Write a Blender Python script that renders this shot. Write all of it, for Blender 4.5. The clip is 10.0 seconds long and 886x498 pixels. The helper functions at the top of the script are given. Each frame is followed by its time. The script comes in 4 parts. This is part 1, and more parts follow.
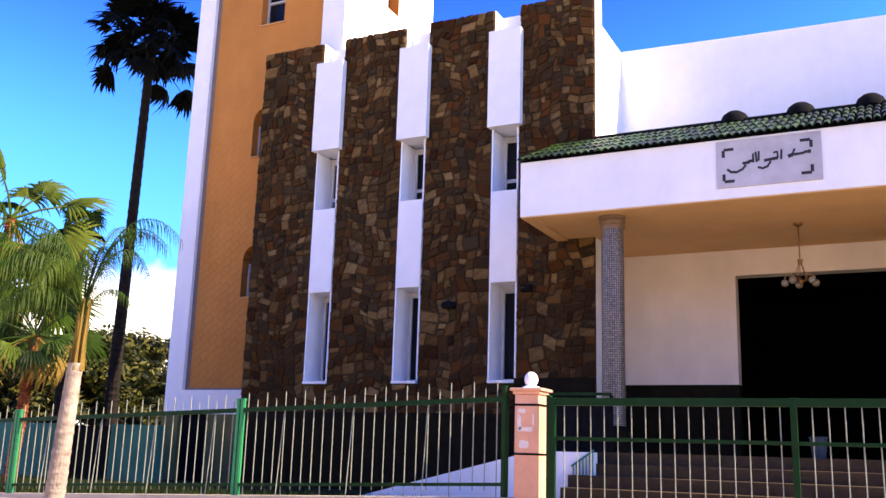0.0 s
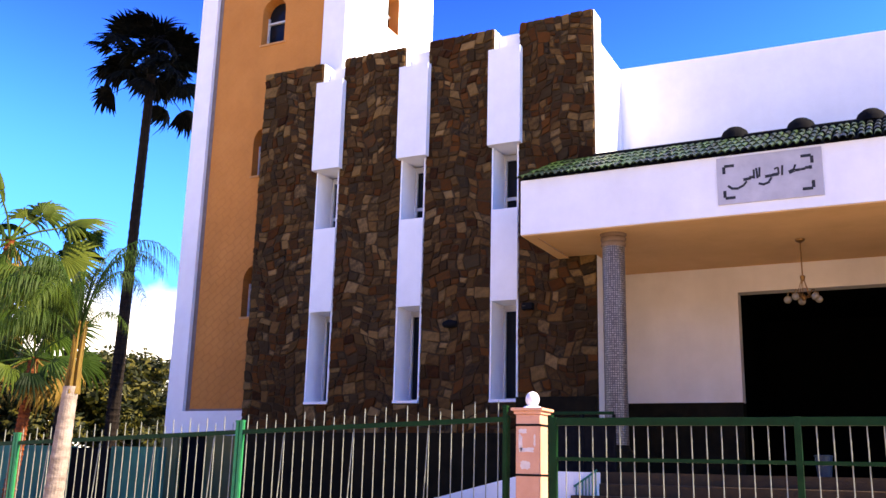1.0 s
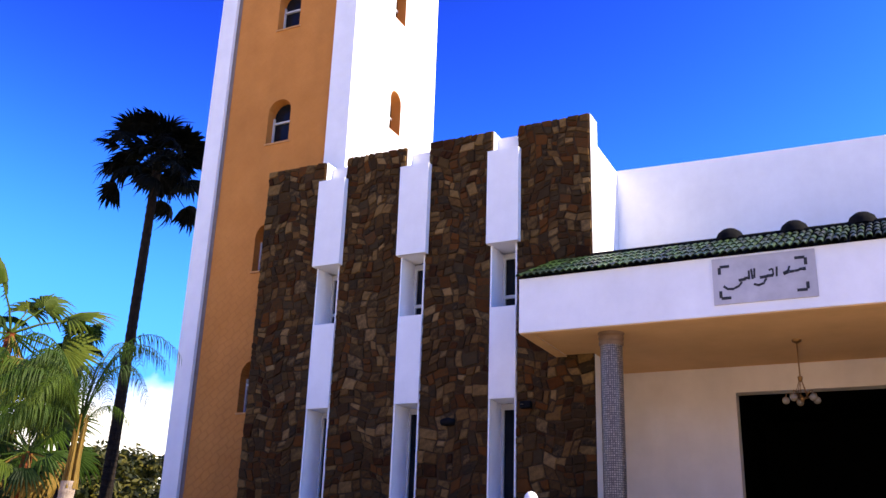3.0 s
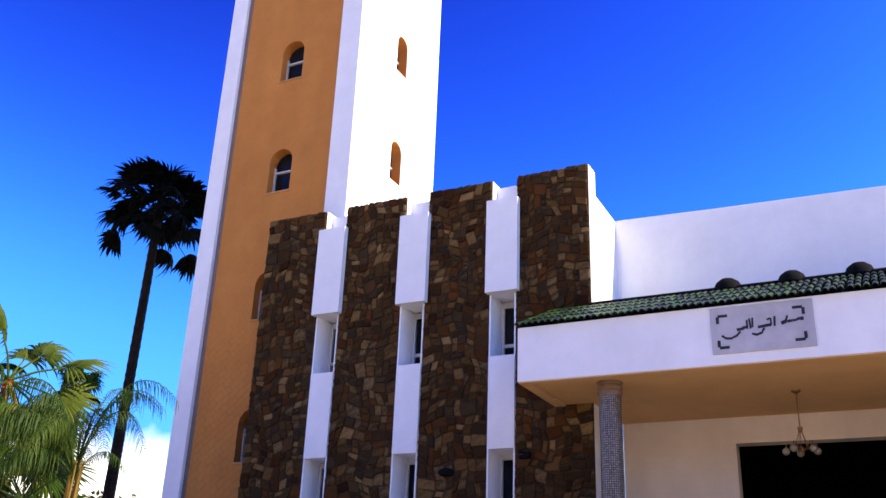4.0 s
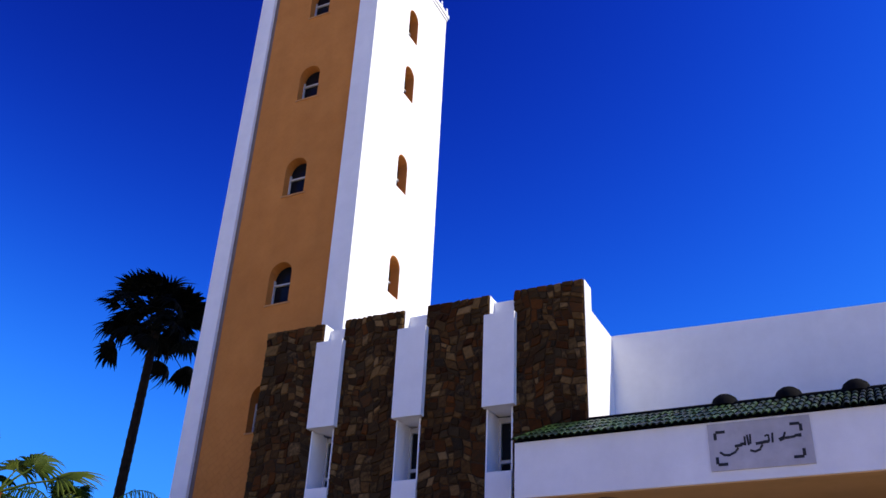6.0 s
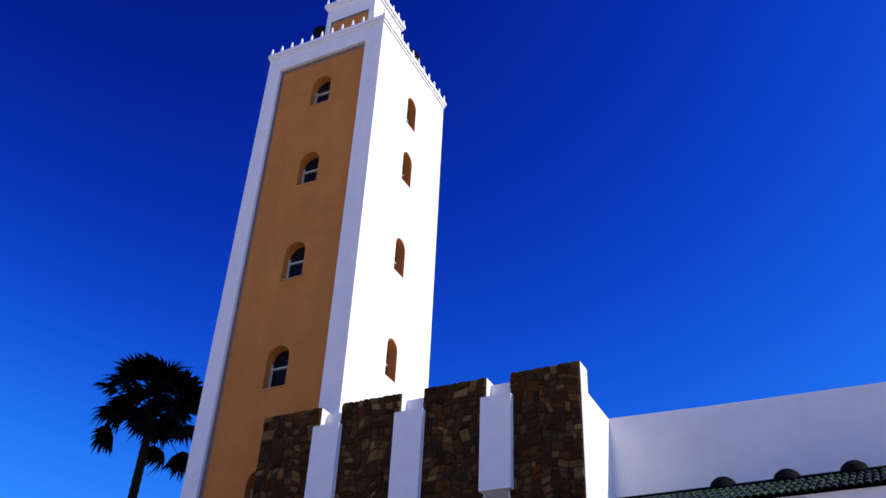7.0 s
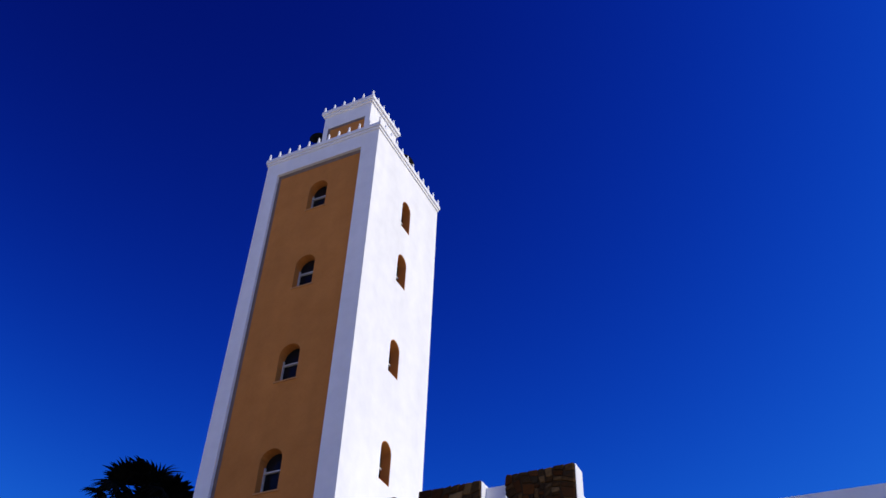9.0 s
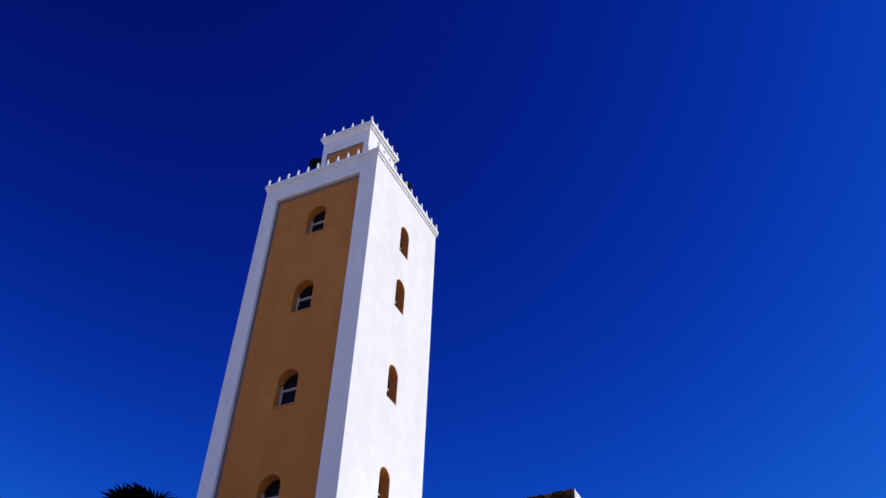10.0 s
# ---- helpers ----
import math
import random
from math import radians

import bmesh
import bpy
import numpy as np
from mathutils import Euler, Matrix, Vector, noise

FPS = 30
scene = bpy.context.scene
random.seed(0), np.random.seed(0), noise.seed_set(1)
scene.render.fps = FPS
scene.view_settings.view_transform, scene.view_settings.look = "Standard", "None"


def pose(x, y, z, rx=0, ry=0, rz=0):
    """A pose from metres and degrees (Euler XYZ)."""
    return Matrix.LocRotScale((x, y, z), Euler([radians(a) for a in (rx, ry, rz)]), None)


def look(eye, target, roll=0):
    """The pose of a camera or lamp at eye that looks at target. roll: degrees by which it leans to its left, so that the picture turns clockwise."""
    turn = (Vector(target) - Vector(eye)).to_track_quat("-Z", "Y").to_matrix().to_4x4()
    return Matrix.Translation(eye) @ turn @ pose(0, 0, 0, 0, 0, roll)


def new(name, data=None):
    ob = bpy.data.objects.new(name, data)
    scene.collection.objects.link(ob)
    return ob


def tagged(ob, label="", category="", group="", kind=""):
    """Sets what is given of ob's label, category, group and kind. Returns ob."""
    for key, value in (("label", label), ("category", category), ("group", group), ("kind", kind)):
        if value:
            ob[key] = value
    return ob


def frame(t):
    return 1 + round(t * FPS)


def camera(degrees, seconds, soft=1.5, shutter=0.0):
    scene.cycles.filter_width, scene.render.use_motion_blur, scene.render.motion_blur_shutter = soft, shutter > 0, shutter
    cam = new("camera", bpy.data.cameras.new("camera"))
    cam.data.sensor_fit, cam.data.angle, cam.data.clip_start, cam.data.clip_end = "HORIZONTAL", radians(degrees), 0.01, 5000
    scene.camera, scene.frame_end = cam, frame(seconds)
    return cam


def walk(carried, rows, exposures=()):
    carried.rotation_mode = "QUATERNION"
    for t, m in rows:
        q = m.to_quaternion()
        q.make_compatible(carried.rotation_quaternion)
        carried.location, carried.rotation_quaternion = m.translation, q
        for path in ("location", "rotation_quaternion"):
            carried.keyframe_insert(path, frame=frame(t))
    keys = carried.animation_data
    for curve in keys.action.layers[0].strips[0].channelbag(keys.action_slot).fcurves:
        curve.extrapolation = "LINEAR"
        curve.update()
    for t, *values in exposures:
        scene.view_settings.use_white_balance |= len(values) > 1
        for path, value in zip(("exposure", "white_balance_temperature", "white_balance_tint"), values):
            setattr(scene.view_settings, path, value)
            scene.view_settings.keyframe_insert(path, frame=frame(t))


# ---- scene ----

# ---------------------------------------------------------------- camera
cam = camera(51.1, 10.0, soft=1.5)
PATH = [
    (0, -0.177, 0.206, 1.759, 26.3, 12.34, -1.73), (0.5, -0.173, 0.262, 1.777, 26.53, 12.67, -1.43),
    (1, -0.174, 0.275, 1.786, 26.54, 13.44, -1.37), (1.5, -0.151, 0.23, 1.788, 26.53, 14.67, -1.43),
    (2, -0.134, 0.177, 1.784, 26.47, 16.25, -1.53), (2.5, -0.142, 0.15, 1.774, 26.31, 17.83, -1.75),
    (4, -0.087, 0.109, 1.71, 26.18, 22.52, -2.11), (4.5, -0.068, 0.08, 1.688, 26.09, 23.97, -2.31),
    (5, -0.071, 0.056, 1.683, 26.02, 25.34, -2.3), (5.5, -0.073, 0.027, 1.652, 25.83, 27.25, -2.46),
    (7, 0.129, -0.073, 1.522, 26.03, 34.78, -2.33), (7.5, 0.164, -0.121, 1.475, 25.98, 36.91, -2.27),
    (8, 0.194, -0.16, 1.426, 26.0, 38.65, -2.11), (8.5, 0.194, -0.199, 1.386, 25.86, 40.03, -2.09),
    (9, 0.189, -0.254, 1.347, 25.71, 41.13, -2.02), (9.5, 0.189, -0.299, 1.344, 25.64, 41.98, -1.97),
    (10, 0.197, -0.319, 1.33, 25.64, 42.61, -1.89)]
walk(cam, [(t, pose(x, y, z, 90 + p, r, yaw)) for t, x, y, z, yaw, p, r in PATH],
     exposures=[(0, 1.6, 9300, 12), (0.5, 1.64, 9300, 12), (1, 1.58, 9300, 12), (1.5, 1.55, 9200, 12), (2, 1.2, 8900, 11), (2.5, 1.22, 8600, 10), (4, 1.08, 8200, 8),
                (5, 1.0, 7900, 7), (5.5, 0.5, 7500, 7), (7, -0.05, 7000, 7), (8, -0.32, 6900, 7), (10, -0.5, 6900, 7)])

# ---------------------------------------------------------------- light
SUN_TO = Vector((1.42, 0.28, 1.2)).normalized()
sun = new("sun", bpy.data.lights.new("sun", "SUN"))
sun.data.energy, sun.data.angle, sun.data.color = 5.0, radians(0.5), (1.0, 0.94, 0.84)
sun.matrix_world = look(SUN_TO * 60, (0, 0, 0))
world = bpy.data.worlds.new("sky")
scene.world = world
world.use_nodes = True
wn, wl = world.node_tree.nodes, world.node_tree.links
wn.clear()
sky = wn.new("ShaderNodeTexSky")
sky.sky_type, sky.sun_disc = "NISHITA", False
sky.sun_elevation, sky.sun_rotation = math.asin(SUN_TO.z), math.atan2(SUN_TO.x, SUN_TO.y)
sky.air_density, sky.dust_density, sky.ozone_density = 1.0, 0.3, 4.0
bg = wn.new("ShaderNodeBackground")
bg.inputs["Strength"].default_value = 1.0
wo = wn.new("ShaderNodeOutputWorld")


def sky_math(kind, a, b):
    """One node of the sky's colour; a and b are sockets or numbers."""
    node = wn.new("ShaderNodeMath")
    node.operation = kind
    for socket, v in zip(node.inputs, (a, b)):
        if isinstance(v, (int, float)):
            socket.default_value = v
        else:
            wl.new(v, socket)
    return node.outputs[0]


def sky_channel(raw, gain, steep, knee):
    """Deep clear air: falls off fast towards the zenith and levels out over the horizon."""
    x = sky_math("MULTIPLY", sky_math("POWER", sky_math("MULTIPLY", raw, 0.22), steep), gain)
    return sky_math("DIVIDE", x, sky_math("ADD", sky_math("DIVIDE", x, knee), 1.0))


rgb, back = wn.new("ShaderNodeSeparateColor"), wn.new("ShaderNodeCombineColor")
wl.new(sky.outputs[0], rgb.inputs[0])
green = sky_channel(rgb.outputs[1], 13.0, 5.0, 0.36)
wl.new(sky_math("MULTIPLY", sky_math("POWER", green, 2.0), 0.36), back.inputs[0])
wl.new(green, back.inputs[1])
wl.new(sky_channel(rgb.outputs[2], 5.4, 4.0, 1.4), back.inputs[2])
# low cumulus over the horizon
tc = wn.new("ShaderNodeTexCoord")
sep = wn.new("ShaderNodeSeparateXYZ")
cl = wn.new("ShaderNodeTexNoise")
cl.inputs["Scale"].default_value, cl.inputs["Detail"].default_value = 5.0, 7.0
low = wn.new("ShaderNodeMapRange")
low.inputs["From Min"].default_value, low.inputs["From Max"].default_value = 0.08, 0.30
low.inputs["To Min"].default_value, low.inputs["To Max"].default_value = 0.25, -0.34
add = wn.new("ShaderNodeMath")
add.operation = "ADD"
thr = wn.new("ShaderNodeMapRange")
thr.inputs["From Min"].default_value, thr.inputs["From Max"].default_value = 0.5, 0.66
mixc = wn.new("ShaderNodeMix")
mixc.data_type = "RGBA"
mixc.inputs["B"].default_value = (0.95, 1.0, 1.1, 1)
wl.new(tc.outputs["Generated"], sep.inputs[0])
wl.new(tc.outputs["Generated"], cl.inputs["Vector"])
wl.new(sep.outputs["Z"], low.inputs["Value"])
wl.new(cl.outputs[0], add.inputs[0])
wl.new(low.outputs[0], add.inputs[1])
wl.new(add.outputs[0], thr.inputs["Value"])
wl.new(thr.outputs[0], mixc.inputs["Factor"])
wl.new(back.outputs[0], mixc.inputs["A"])
wl.new(mixc.outputs["Result"], bg.inputs["Color"])
wl.new(bg.outputs[0], wo.inputs[0])


# ---------------------------------------------------------------- materials
def material(name, colors, scale=6.0, rough=0.8, bump=0.2, bump_scale=None, metal=0.0, spread=0.0, detail=6.0, spec=0.3, per=None, stain=0.0):
    """Noise-mottled paint or stone. colors: stops of a ramp; per: 'object' or 'island' shifts the ramp piece by piece."""
    m = bpy.data.materials.new(name)
    m.use_nodes = True
    n, l = m.node_tree.nodes, m.node_tree.links
    b = n["Principled BSDF"]
    b.inputs["Roughness"].default_value, b.inputs["Metallic"].default_value = rough, metal
    b.inputs["Specular IOR Level"].default_value = spec
    co = n.new("ShaderNodeTexCoord")
    no = n.new("ShaderNodeTexNoise")
    no.inputs["Scale"].default_value, no.inputs["Detail"].default_value = scale, detail
    no.inputs["Roughness"].default_value = 0.65
    l.new(co.outputs["Object"], no.inputs["Vector"])
    ramp = n.new("ShaderNodeValToRGB")
    e = ramp.color_ramp.elements
    while len(e) < len(colors):
        e.new(0.5)
    for i, c in enumerate(colors):
        e[i].position = i / max(1, len(colors) - 1) if per else 0.3 + 0.4 * i / max(1, len(colors) - 1)
        e[i].color = (*c, 1)
    if per:
        if per == "object":
            src = n.new("ShaderNodeObjectInfo").outputs["Random"]
        else:
            src = n.new("ShaderNodeNewGeometry").outputs["Random Per Island"]
        mr = n.new("ShaderNodeMath")
        mr.operation = "MULTIPLY_ADD"
        mr.inputs[1].default_value, mr.inputs[2].default_value = spread, -spread / 2
        ad = n.new("ShaderNodeMath")
        ad.operation = "ADD"
        l.new(no.outputs[0], mr.inputs[0])
        l.new(mr.outputs[0], ad.inputs[0])
        l.new(src, ad.inputs[1])
        l.new(ad.outputs[0], ramp.inputs[0])
    else:
        l.new(no.outputs[0], ramp.inputs[0])
    col = ramp.outputs[0]
    if stain:
        st = n.new("ShaderNodeTexNoise")
        st.inputs["Scale"].default_value, st.inputs["Detail"].default_value = 0.55, 5
        mp = n.new("ShaderNodeMapping")
        mp.inputs["Scale"].default_value = (2.2, 2.2, 0.45)
        l.new(co.outputs["Object"], mp.inputs[0])
        l.new(mp.outputs[0], st.inputs["Vector"])
        sr = n.new("ShaderNodeMapRange")
        sr.inputs["From Min"].default_value, sr.inputs["From Max"].default_value = 0.35, 0.7
        sr.inputs["To Min"].default_value, sr.inputs["To Max"].default_value = 1.0, 1.0 - stain
        l.new(st.outputs[0], sr.inputs["Value"])
        mx = n.new("ShaderNodeMix")
        mx.data_type, mx.blend_type = "RGBA", "MULTIPLY"
        mx.inputs["Factor"].default_value = 1.0
        l.new(col, mx.inputs["A"])
        l.new(sr.outputs[0], mx.inputs["B"])
        col = mx.outputs["Result"]
    l.new(col, b.inputs["Base Color"])
    if bump:
        n2 = n.new("ShaderNodeTexNoise")
        n2.inputs["Scale"].default_value, n2.inputs["Detail"].default_value = bump_scale or scale * 6, 5
        l.new(co.outputs["Object"], n2.inputs["Vector"])
        bp = n.new("ShaderNodeBump")
        bp.inputs["Strength"].default_value, bp.inputs["Distance"].default_value = bump, 0.02
        l.new(n2.outputs[0], bp.inputs["Height"])
        l.new(bp.outputs[0], b.inputs["Normal"])
    return m


WHITE = material("white_wall_paint", [(0.78, 0.78, 0.79), (0.855, 0.855, 0.86)], 2.0, 0.85, 0.15, 60, stain=0.08)
# White wall paint with the porch's warm bounced light mixed into the colour.
BOUNCE_WHITE = material("bounce_warmed_white", [(0.69, 0.60, 0.50), (0.77, 0.68, 0.58)], 1.6, 0.85, 0.12, 50, stain=0.12)
ORANGE = material("ochre_wall_paint", [(0.51, 0.188, 0.038), (0.59, 0.230, 0.052)], 1.6, 0.9, 0.35, 45, stain=0.15)
# Orange from light bounced off the forecourt is put into the cream.
CREAM = material("bounce_warmed_ceiling_cream", [(0.66, 0.38, 0.17), (0.74, 0.44, 0.21)], 1.2, 0.85, 0.1, 40, stain=0.08)
STONE = material("brown_stone", [(0.025, 0.010, 0.004), (0.071, 0.024, 0.006), (0.030, 0.018, 0.008), (0.044, 0.021, 0.007), (0.126, 0.064, 0.021), (0.034, 0.017, 0.007), (0.046, 0.032, 0.016), (0.101, 0.034, 0.008),
                                 (0.040, 0.024, 0.010), (0.176, 0.100, 0.036), (0.037, 0.018, 0.007), (0.071, 0.038, 0.013), (0.022, 0.016, 0.010), (0.227, 0.132, 0.052)],
                 14, 0.92, 0.6, 55, per="object", spread=0.16, spec=0.06)
MORTAR = material("dark_mortar", [(0.034, 0.020, 0.010), (0.058, 0.034, 0.017)], 20, 0.95, 0.5, 90, spec=0.1)
GREYCAP = material("grey_brown_plaster", [(0.14, 0.085, 0.055), (0.23, 0.15, 0.10)], 6, 0.8, 0.2)
PALE_OCHRE = material("pale_ochre_sill_paint", [(0.42, 0.20, 0.07), (0.50, 0.25, 0.095)], 4, 0.85, 0.2, 60)
EDGE_GREY = material("grey_edge", [(0.15, 0.115, 0.10), (0.22, 0.17, 0.15)], 5, 0.9, 0.25, 60)
# Grey-brown stone taken near black: deep shade is put into the colour.
DADO = material("shade_darkened_stone_tile", [(0.008, 0.006, 0.003), (0.017, 0.012, 0.006)], 5, 0.7, 0.15, spec=0.05)
GREEN = material("green_fence_paint", [(0.001, 0.019, 0.004), (0.002, 0.034, 0.008)], 9, 0.5, 0.15, 80, spec=0.12)
# Sunlit copy of the fence green: sun on the posts is in the colour.
POST_SUNLIT = material("sunlit_green_post_paint", [(0.006, 0.17, 0.060), (0.012, 0.23, 0.09)], 9, 0.45, 0.15, 80, spec=0.2)
# Paler than the rails: sunlight on the rods is put into the colour.
ROD = material("sunlit_green_rod_paint", [(0.15, 0.165, 0.125), (0.32, 0.33, 0.27)], 14, 0.5, 0.15, 90, spec=0.2)
TILE = material("green_glazed_tile", [(0.002, 0.006, 0.002), (0.006, 0.021, 0.004), (0.022, 0.052, 0.009)], 12, 0.4, 0.25, 60, per="object", spread=0.3, spec=0.2)
BLACK = material("black_coating", [(0.004, 0.004, 0.005), (0.010, 0.010, 0.011)], 8, 0.9, 0.2, spec=0.05)
GLASS = material("dark_window_glass", [(0.006, 0.007, 0.009), (0.012, 0.013, 0.016)], 2, 0.12, 0, spec=0.12)
FRAME = material("white_window_frame", [(0.46, 0.46, 0.45), (0.56, 0.56, 0.55)], 9, 0.5, 0.05)
PINK = material("pink_pillar_render", [(0.62, 0.30, 0.19), (0.72, 0.38, 0.26)], 4, 0.9, 0.3, 50, stain=0.2)
PAVE = material("pale_pavement", [(0.46, 0.38, 0.29), (0.58, 0.49, 0.38)], 1.5, 0.95, 0.4, 30, stain=0.2)
BUCKET = material("blue_grey_plastic", [(0.016, 0.030, 0.042), (0.024, 0.042, 0.056)], 5, 0.5, 0.1)
# Tan stone darkened: the porch shade is in the colour.
STEP = material("shade_darkened_tan_stone", [(0.036, 0.020, 0.007), (0.068, 0.039, 0.014)], 6, 0.8, 0.3, 40, stain=0.2)
TEAL = material("teal_wall_paint", [(0.016, 0.135, 0.095), (0.036, 0.200, 0.140)], 2.5, 0.85, 0.3, 40, stain=0.35)
OLIVE = material("olive_plinth_paint", [(0.14, 0.125, 0.036), (0.20, 0.175, 0.06)], 2.5, 0.9, 0.3, 40, stain=0.25)
BOUNCE_WALL = material("cream_bounce_render", [(0.76, 0.60, 0.46), (0.84, 0.69, 0.55)], 1.5, 0.9, 0.2, 30, stain=0.15)
DARK = material("unlit_interior_shade", [(0.002, 0.002, 0.002), (0.005, 0.004, 0.004)], 3, 0.95, 0.1, spec=0.02)
SIGN = material("grey_sign_board", [(0.42, 0.40, 0.42), (0.54, 0.52, 0.54)], 3, 0.55, 0.05, stain=0.2)
INK = material("black_sign_paint", [(0.012, 0.012, 0.014), (0.03, 0.03, 0.032)], 10, 0.6, 0)
BRASS = material("aged_brass", [(0.20, 0.10, 0.035), (0.30, 0.16, 0.06)], 20, 0.35, 0.1, metal=0.8)
GLOBE = material("frosted_glass_globe", [(0.17, 0.13, 0.085), (0.25, 0.195, 0.13)], 8, 0.15, 0, spec=0.5)
TRUNK_PALE = material("pale_palm_bark", [(0.16, 0.125, 0.10), (0.38, 0.31, 0.26)], 9, 0.95, 0.4, 40, spec=0.1)
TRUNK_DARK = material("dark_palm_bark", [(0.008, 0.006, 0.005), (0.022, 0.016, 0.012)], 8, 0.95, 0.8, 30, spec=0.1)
LEAF_SILHOUETTE = material("silhouette_palm_leaf", [(0.0015, 0.002, 0.001), (0.004, 0.005, 0.002)], 4, 0.8, 0, spec=0.1, per="object", spread=0.4)
LEAF = material("green_palm_leaf", [(0.006, 0.018, 0.003), (0.028, 0.062, 0.007), (0.050, 0.088, 0.010), (0.15, 0.175, 0.024)], 3, 0.6, 0, per="object", spread=0.5, spec=0.15)
FROND = material("deep_green_feather_leaf", [(0.006, 0.020, 0.003), (0.024, 0.058, 0.006), (0.040, 0.084, 0.009), (0.08, 0.12, 0.015)], 3, 0.55, 0, per="object", spread=0.5, spec=0.2)
LEAF_DRY = material("dry_yellow_palm_leaf", [(0.20, 0.12, 0.025), (0.34, 0.22, 0.05)], 4, 0.7, 0)
BUSH = material("olive_foliage", [(0.006, 0.011, 0.003), (0.018, 0.026, 0.006), (0.045, 0.050, 0.009), (0.15, 0.13, 0.019)], 2, 0.65, 0, per="island", spread=0.6)


def add_relief(m, turn, width, row, joint, dark):
    """Shallow diagonal scale relief combed into the render, in the plane of x and z."""
    n, l = m.node_tree.nodes, m.node_tree.links
    b = n["Principled BSDF"]
    co = n.new("ShaderNodeTexCoord")
    sp = n.new("ShaderNodeSeparateXYZ")
    cb = n.new("ShaderNodeCombineXYZ")
    mp = n.new("ShaderNodeMapping")
    mp.inputs["Rotation"].default_value = (0, 0, radians(turn))
    wob = n.new("ShaderNodeTexNoise")
    wob.inputs["Scale"].default_value = 3.0
    wm = n.new("ShaderNodeVectorMath")
    wm.operation = "MULTIPLY_ADD"
    wm.inputs[1].default_value = (0.14, 0.14, 0)
    br = n.new("ShaderNodeTexBrick")
    br.inputs["Scale"].default_value = 1.0
    br.inputs["Brick Width"].default_value, br.inputs["Row Height"].default_value, br.inputs["Mortar Size"].default_value = width, row, joint
    br.inputs["Mortar Smooth"].default_value = 1.0
    l.new(co.outputs["Object"], sp.inputs[0])
    l.new(sp.outputs["X"], cb.inputs[0])
    l.new(sp.outputs["Z"], cb.inputs[1])
    l.new(cb.outputs[0], mp.inputs[0])
    l.new(cb.outputs[0], wob.inputs["Vector"])
    l.new(wob.outputs["Color"], wm.inputs[0])
    l.new(mp.outputs[0], wm.inputs[2])
    l.new(wm.outputs[0], br.inputs["Vector"])
    old = b.inputs["Base Color"].links[0].from_socket
    mx = n.new("ShaderNodeMix")
    mx.data_type, mx.blend_type = "RGBA", "MULTIPLY"
    mr = n.new("ShaderNodeMath")
    mr.operation = "MULTIPLY"
    hm = n.new("ShaderNodeMapRange")
    hm.inputs["From Min"].default_value, hm.inputs["From Max"].default_value = 5.0, 9.0
    hm.inputs["To Min"].default_value, hm.inputs["To Max"].default_value = dark, 0.06
    l.new(sp.outputs["Z"], hm.inputs["Value"])
    l.new(hm.outputs[0], mr.inputs[1])
    l.new(br.outputs["Fac"], mr.inputs[0])
    l.new(mr.outputs[0], mx.inputs["Factor"])
    l.new(old, mx.inputs["A"])
    mx.inputs["B"].default_value = (0.62, 0.52, 0.45, 1)
    l.new(mx.outputs["Result"], b.inputs["Base Color"])
    prev = b.inputs["Normal"].links[0].from_socket
    bp = n.new("ShaderNodeBump")
    bp.invert = True
    bp.inputs["Strength"].default_value, bp.inputs["Distance"].default_value = 0.8, 0.03
    l.new(mr.outputs[0], bp.inputs["Height"])
    l.new(prev, bp.inputs["Normal"])
    l.new(bp.outputs[0], b.inputs["Normal"])


def let_light_through(m, share):
    """Thin leaves: part of the light passes through."""
    n, l = m.node_tree.nodes, m.node_tree.links
    b = n["Principled BSDF"]
    tr = n.new("ShaderNodeBsdfTranslucent")
    mx = n.new("ShaderNodeMixShader")
    mx.inputs[0].default_value = share
    l.new(b.inputs["Base Color"].links[0].from_socket, tr.inputs["Color"])
    l.new(b.outputs[0], mx.inputs[1])
    l.new(tr.outputs[0], mx.inputs[2])
    l.new(mx.outputs[0], n["Material Output"].inputs["Surface"])


for leafy in (LEAF, FROND, LEAF_DRY, BUSH):
    let_light_through(leafy, 0.4)
add_relief(ORANGE, -38, 0.24, 0.15, 0.016, 0.3)


# ---------------------------------------------------------------- builders
def part(name, bm, mat, parent=None, label="", smooth=False):
    me = bpy.data.meshes.new(name)
    bmesh.ops.recalc_face_normals(bm, faces=bm.faces[:])
    bm.to_mesh(me)
    bm.free()
    me.materials.append(mat)
    if smooth:
        me.polygons.foreach_set("use_smooth", [True] * len(me.polygons))
        me.set_sharp_from_angle(angle=radians(40))
    ob = new(name, me)
    ob.parent = parent
    if label:
        tagged(ob, label)
    return ob


def empty(name, at, label, category, group="", kind=""):
    ob = new(name)
    ob.location = at
    ob.empty_display_size = 0.2
    return tagged(ob, label, category, group, kind)


def box(bm, x0, x1, y0, y1, z0, z1, bevel=0.0, off=(0, 0, 0)):
    vs = [bm.verts.new((x - off[0], y - off[1], z - off[2])) for x in (x0, x1) for y in (y0, y1) for z in (z0, z1)]
    fs = [bm.faces.new([vs[i] for i in f]) for f in ((0, 1, 3, 2), (4, 6, 7, 5), (0, 4, 5, 1), (2, 3, 7, 6), (0, 2, 6, 4), (1, 5, 7, 3))]
    if bevel:
        es = list({e for f in fs for e in f.edges})
        bmesh.ops.bevel(bm, geom=es, offset=bevel, segments=2, affect="EDGES", profile=0.6)
    return bm


def boxes(*rows, bevel=0.0, off=(0, 0, 0)):
    bm = bmesh.new()
    for r in rows:
        box(bm, *r, bevel=bevel, off=off)
    return bm


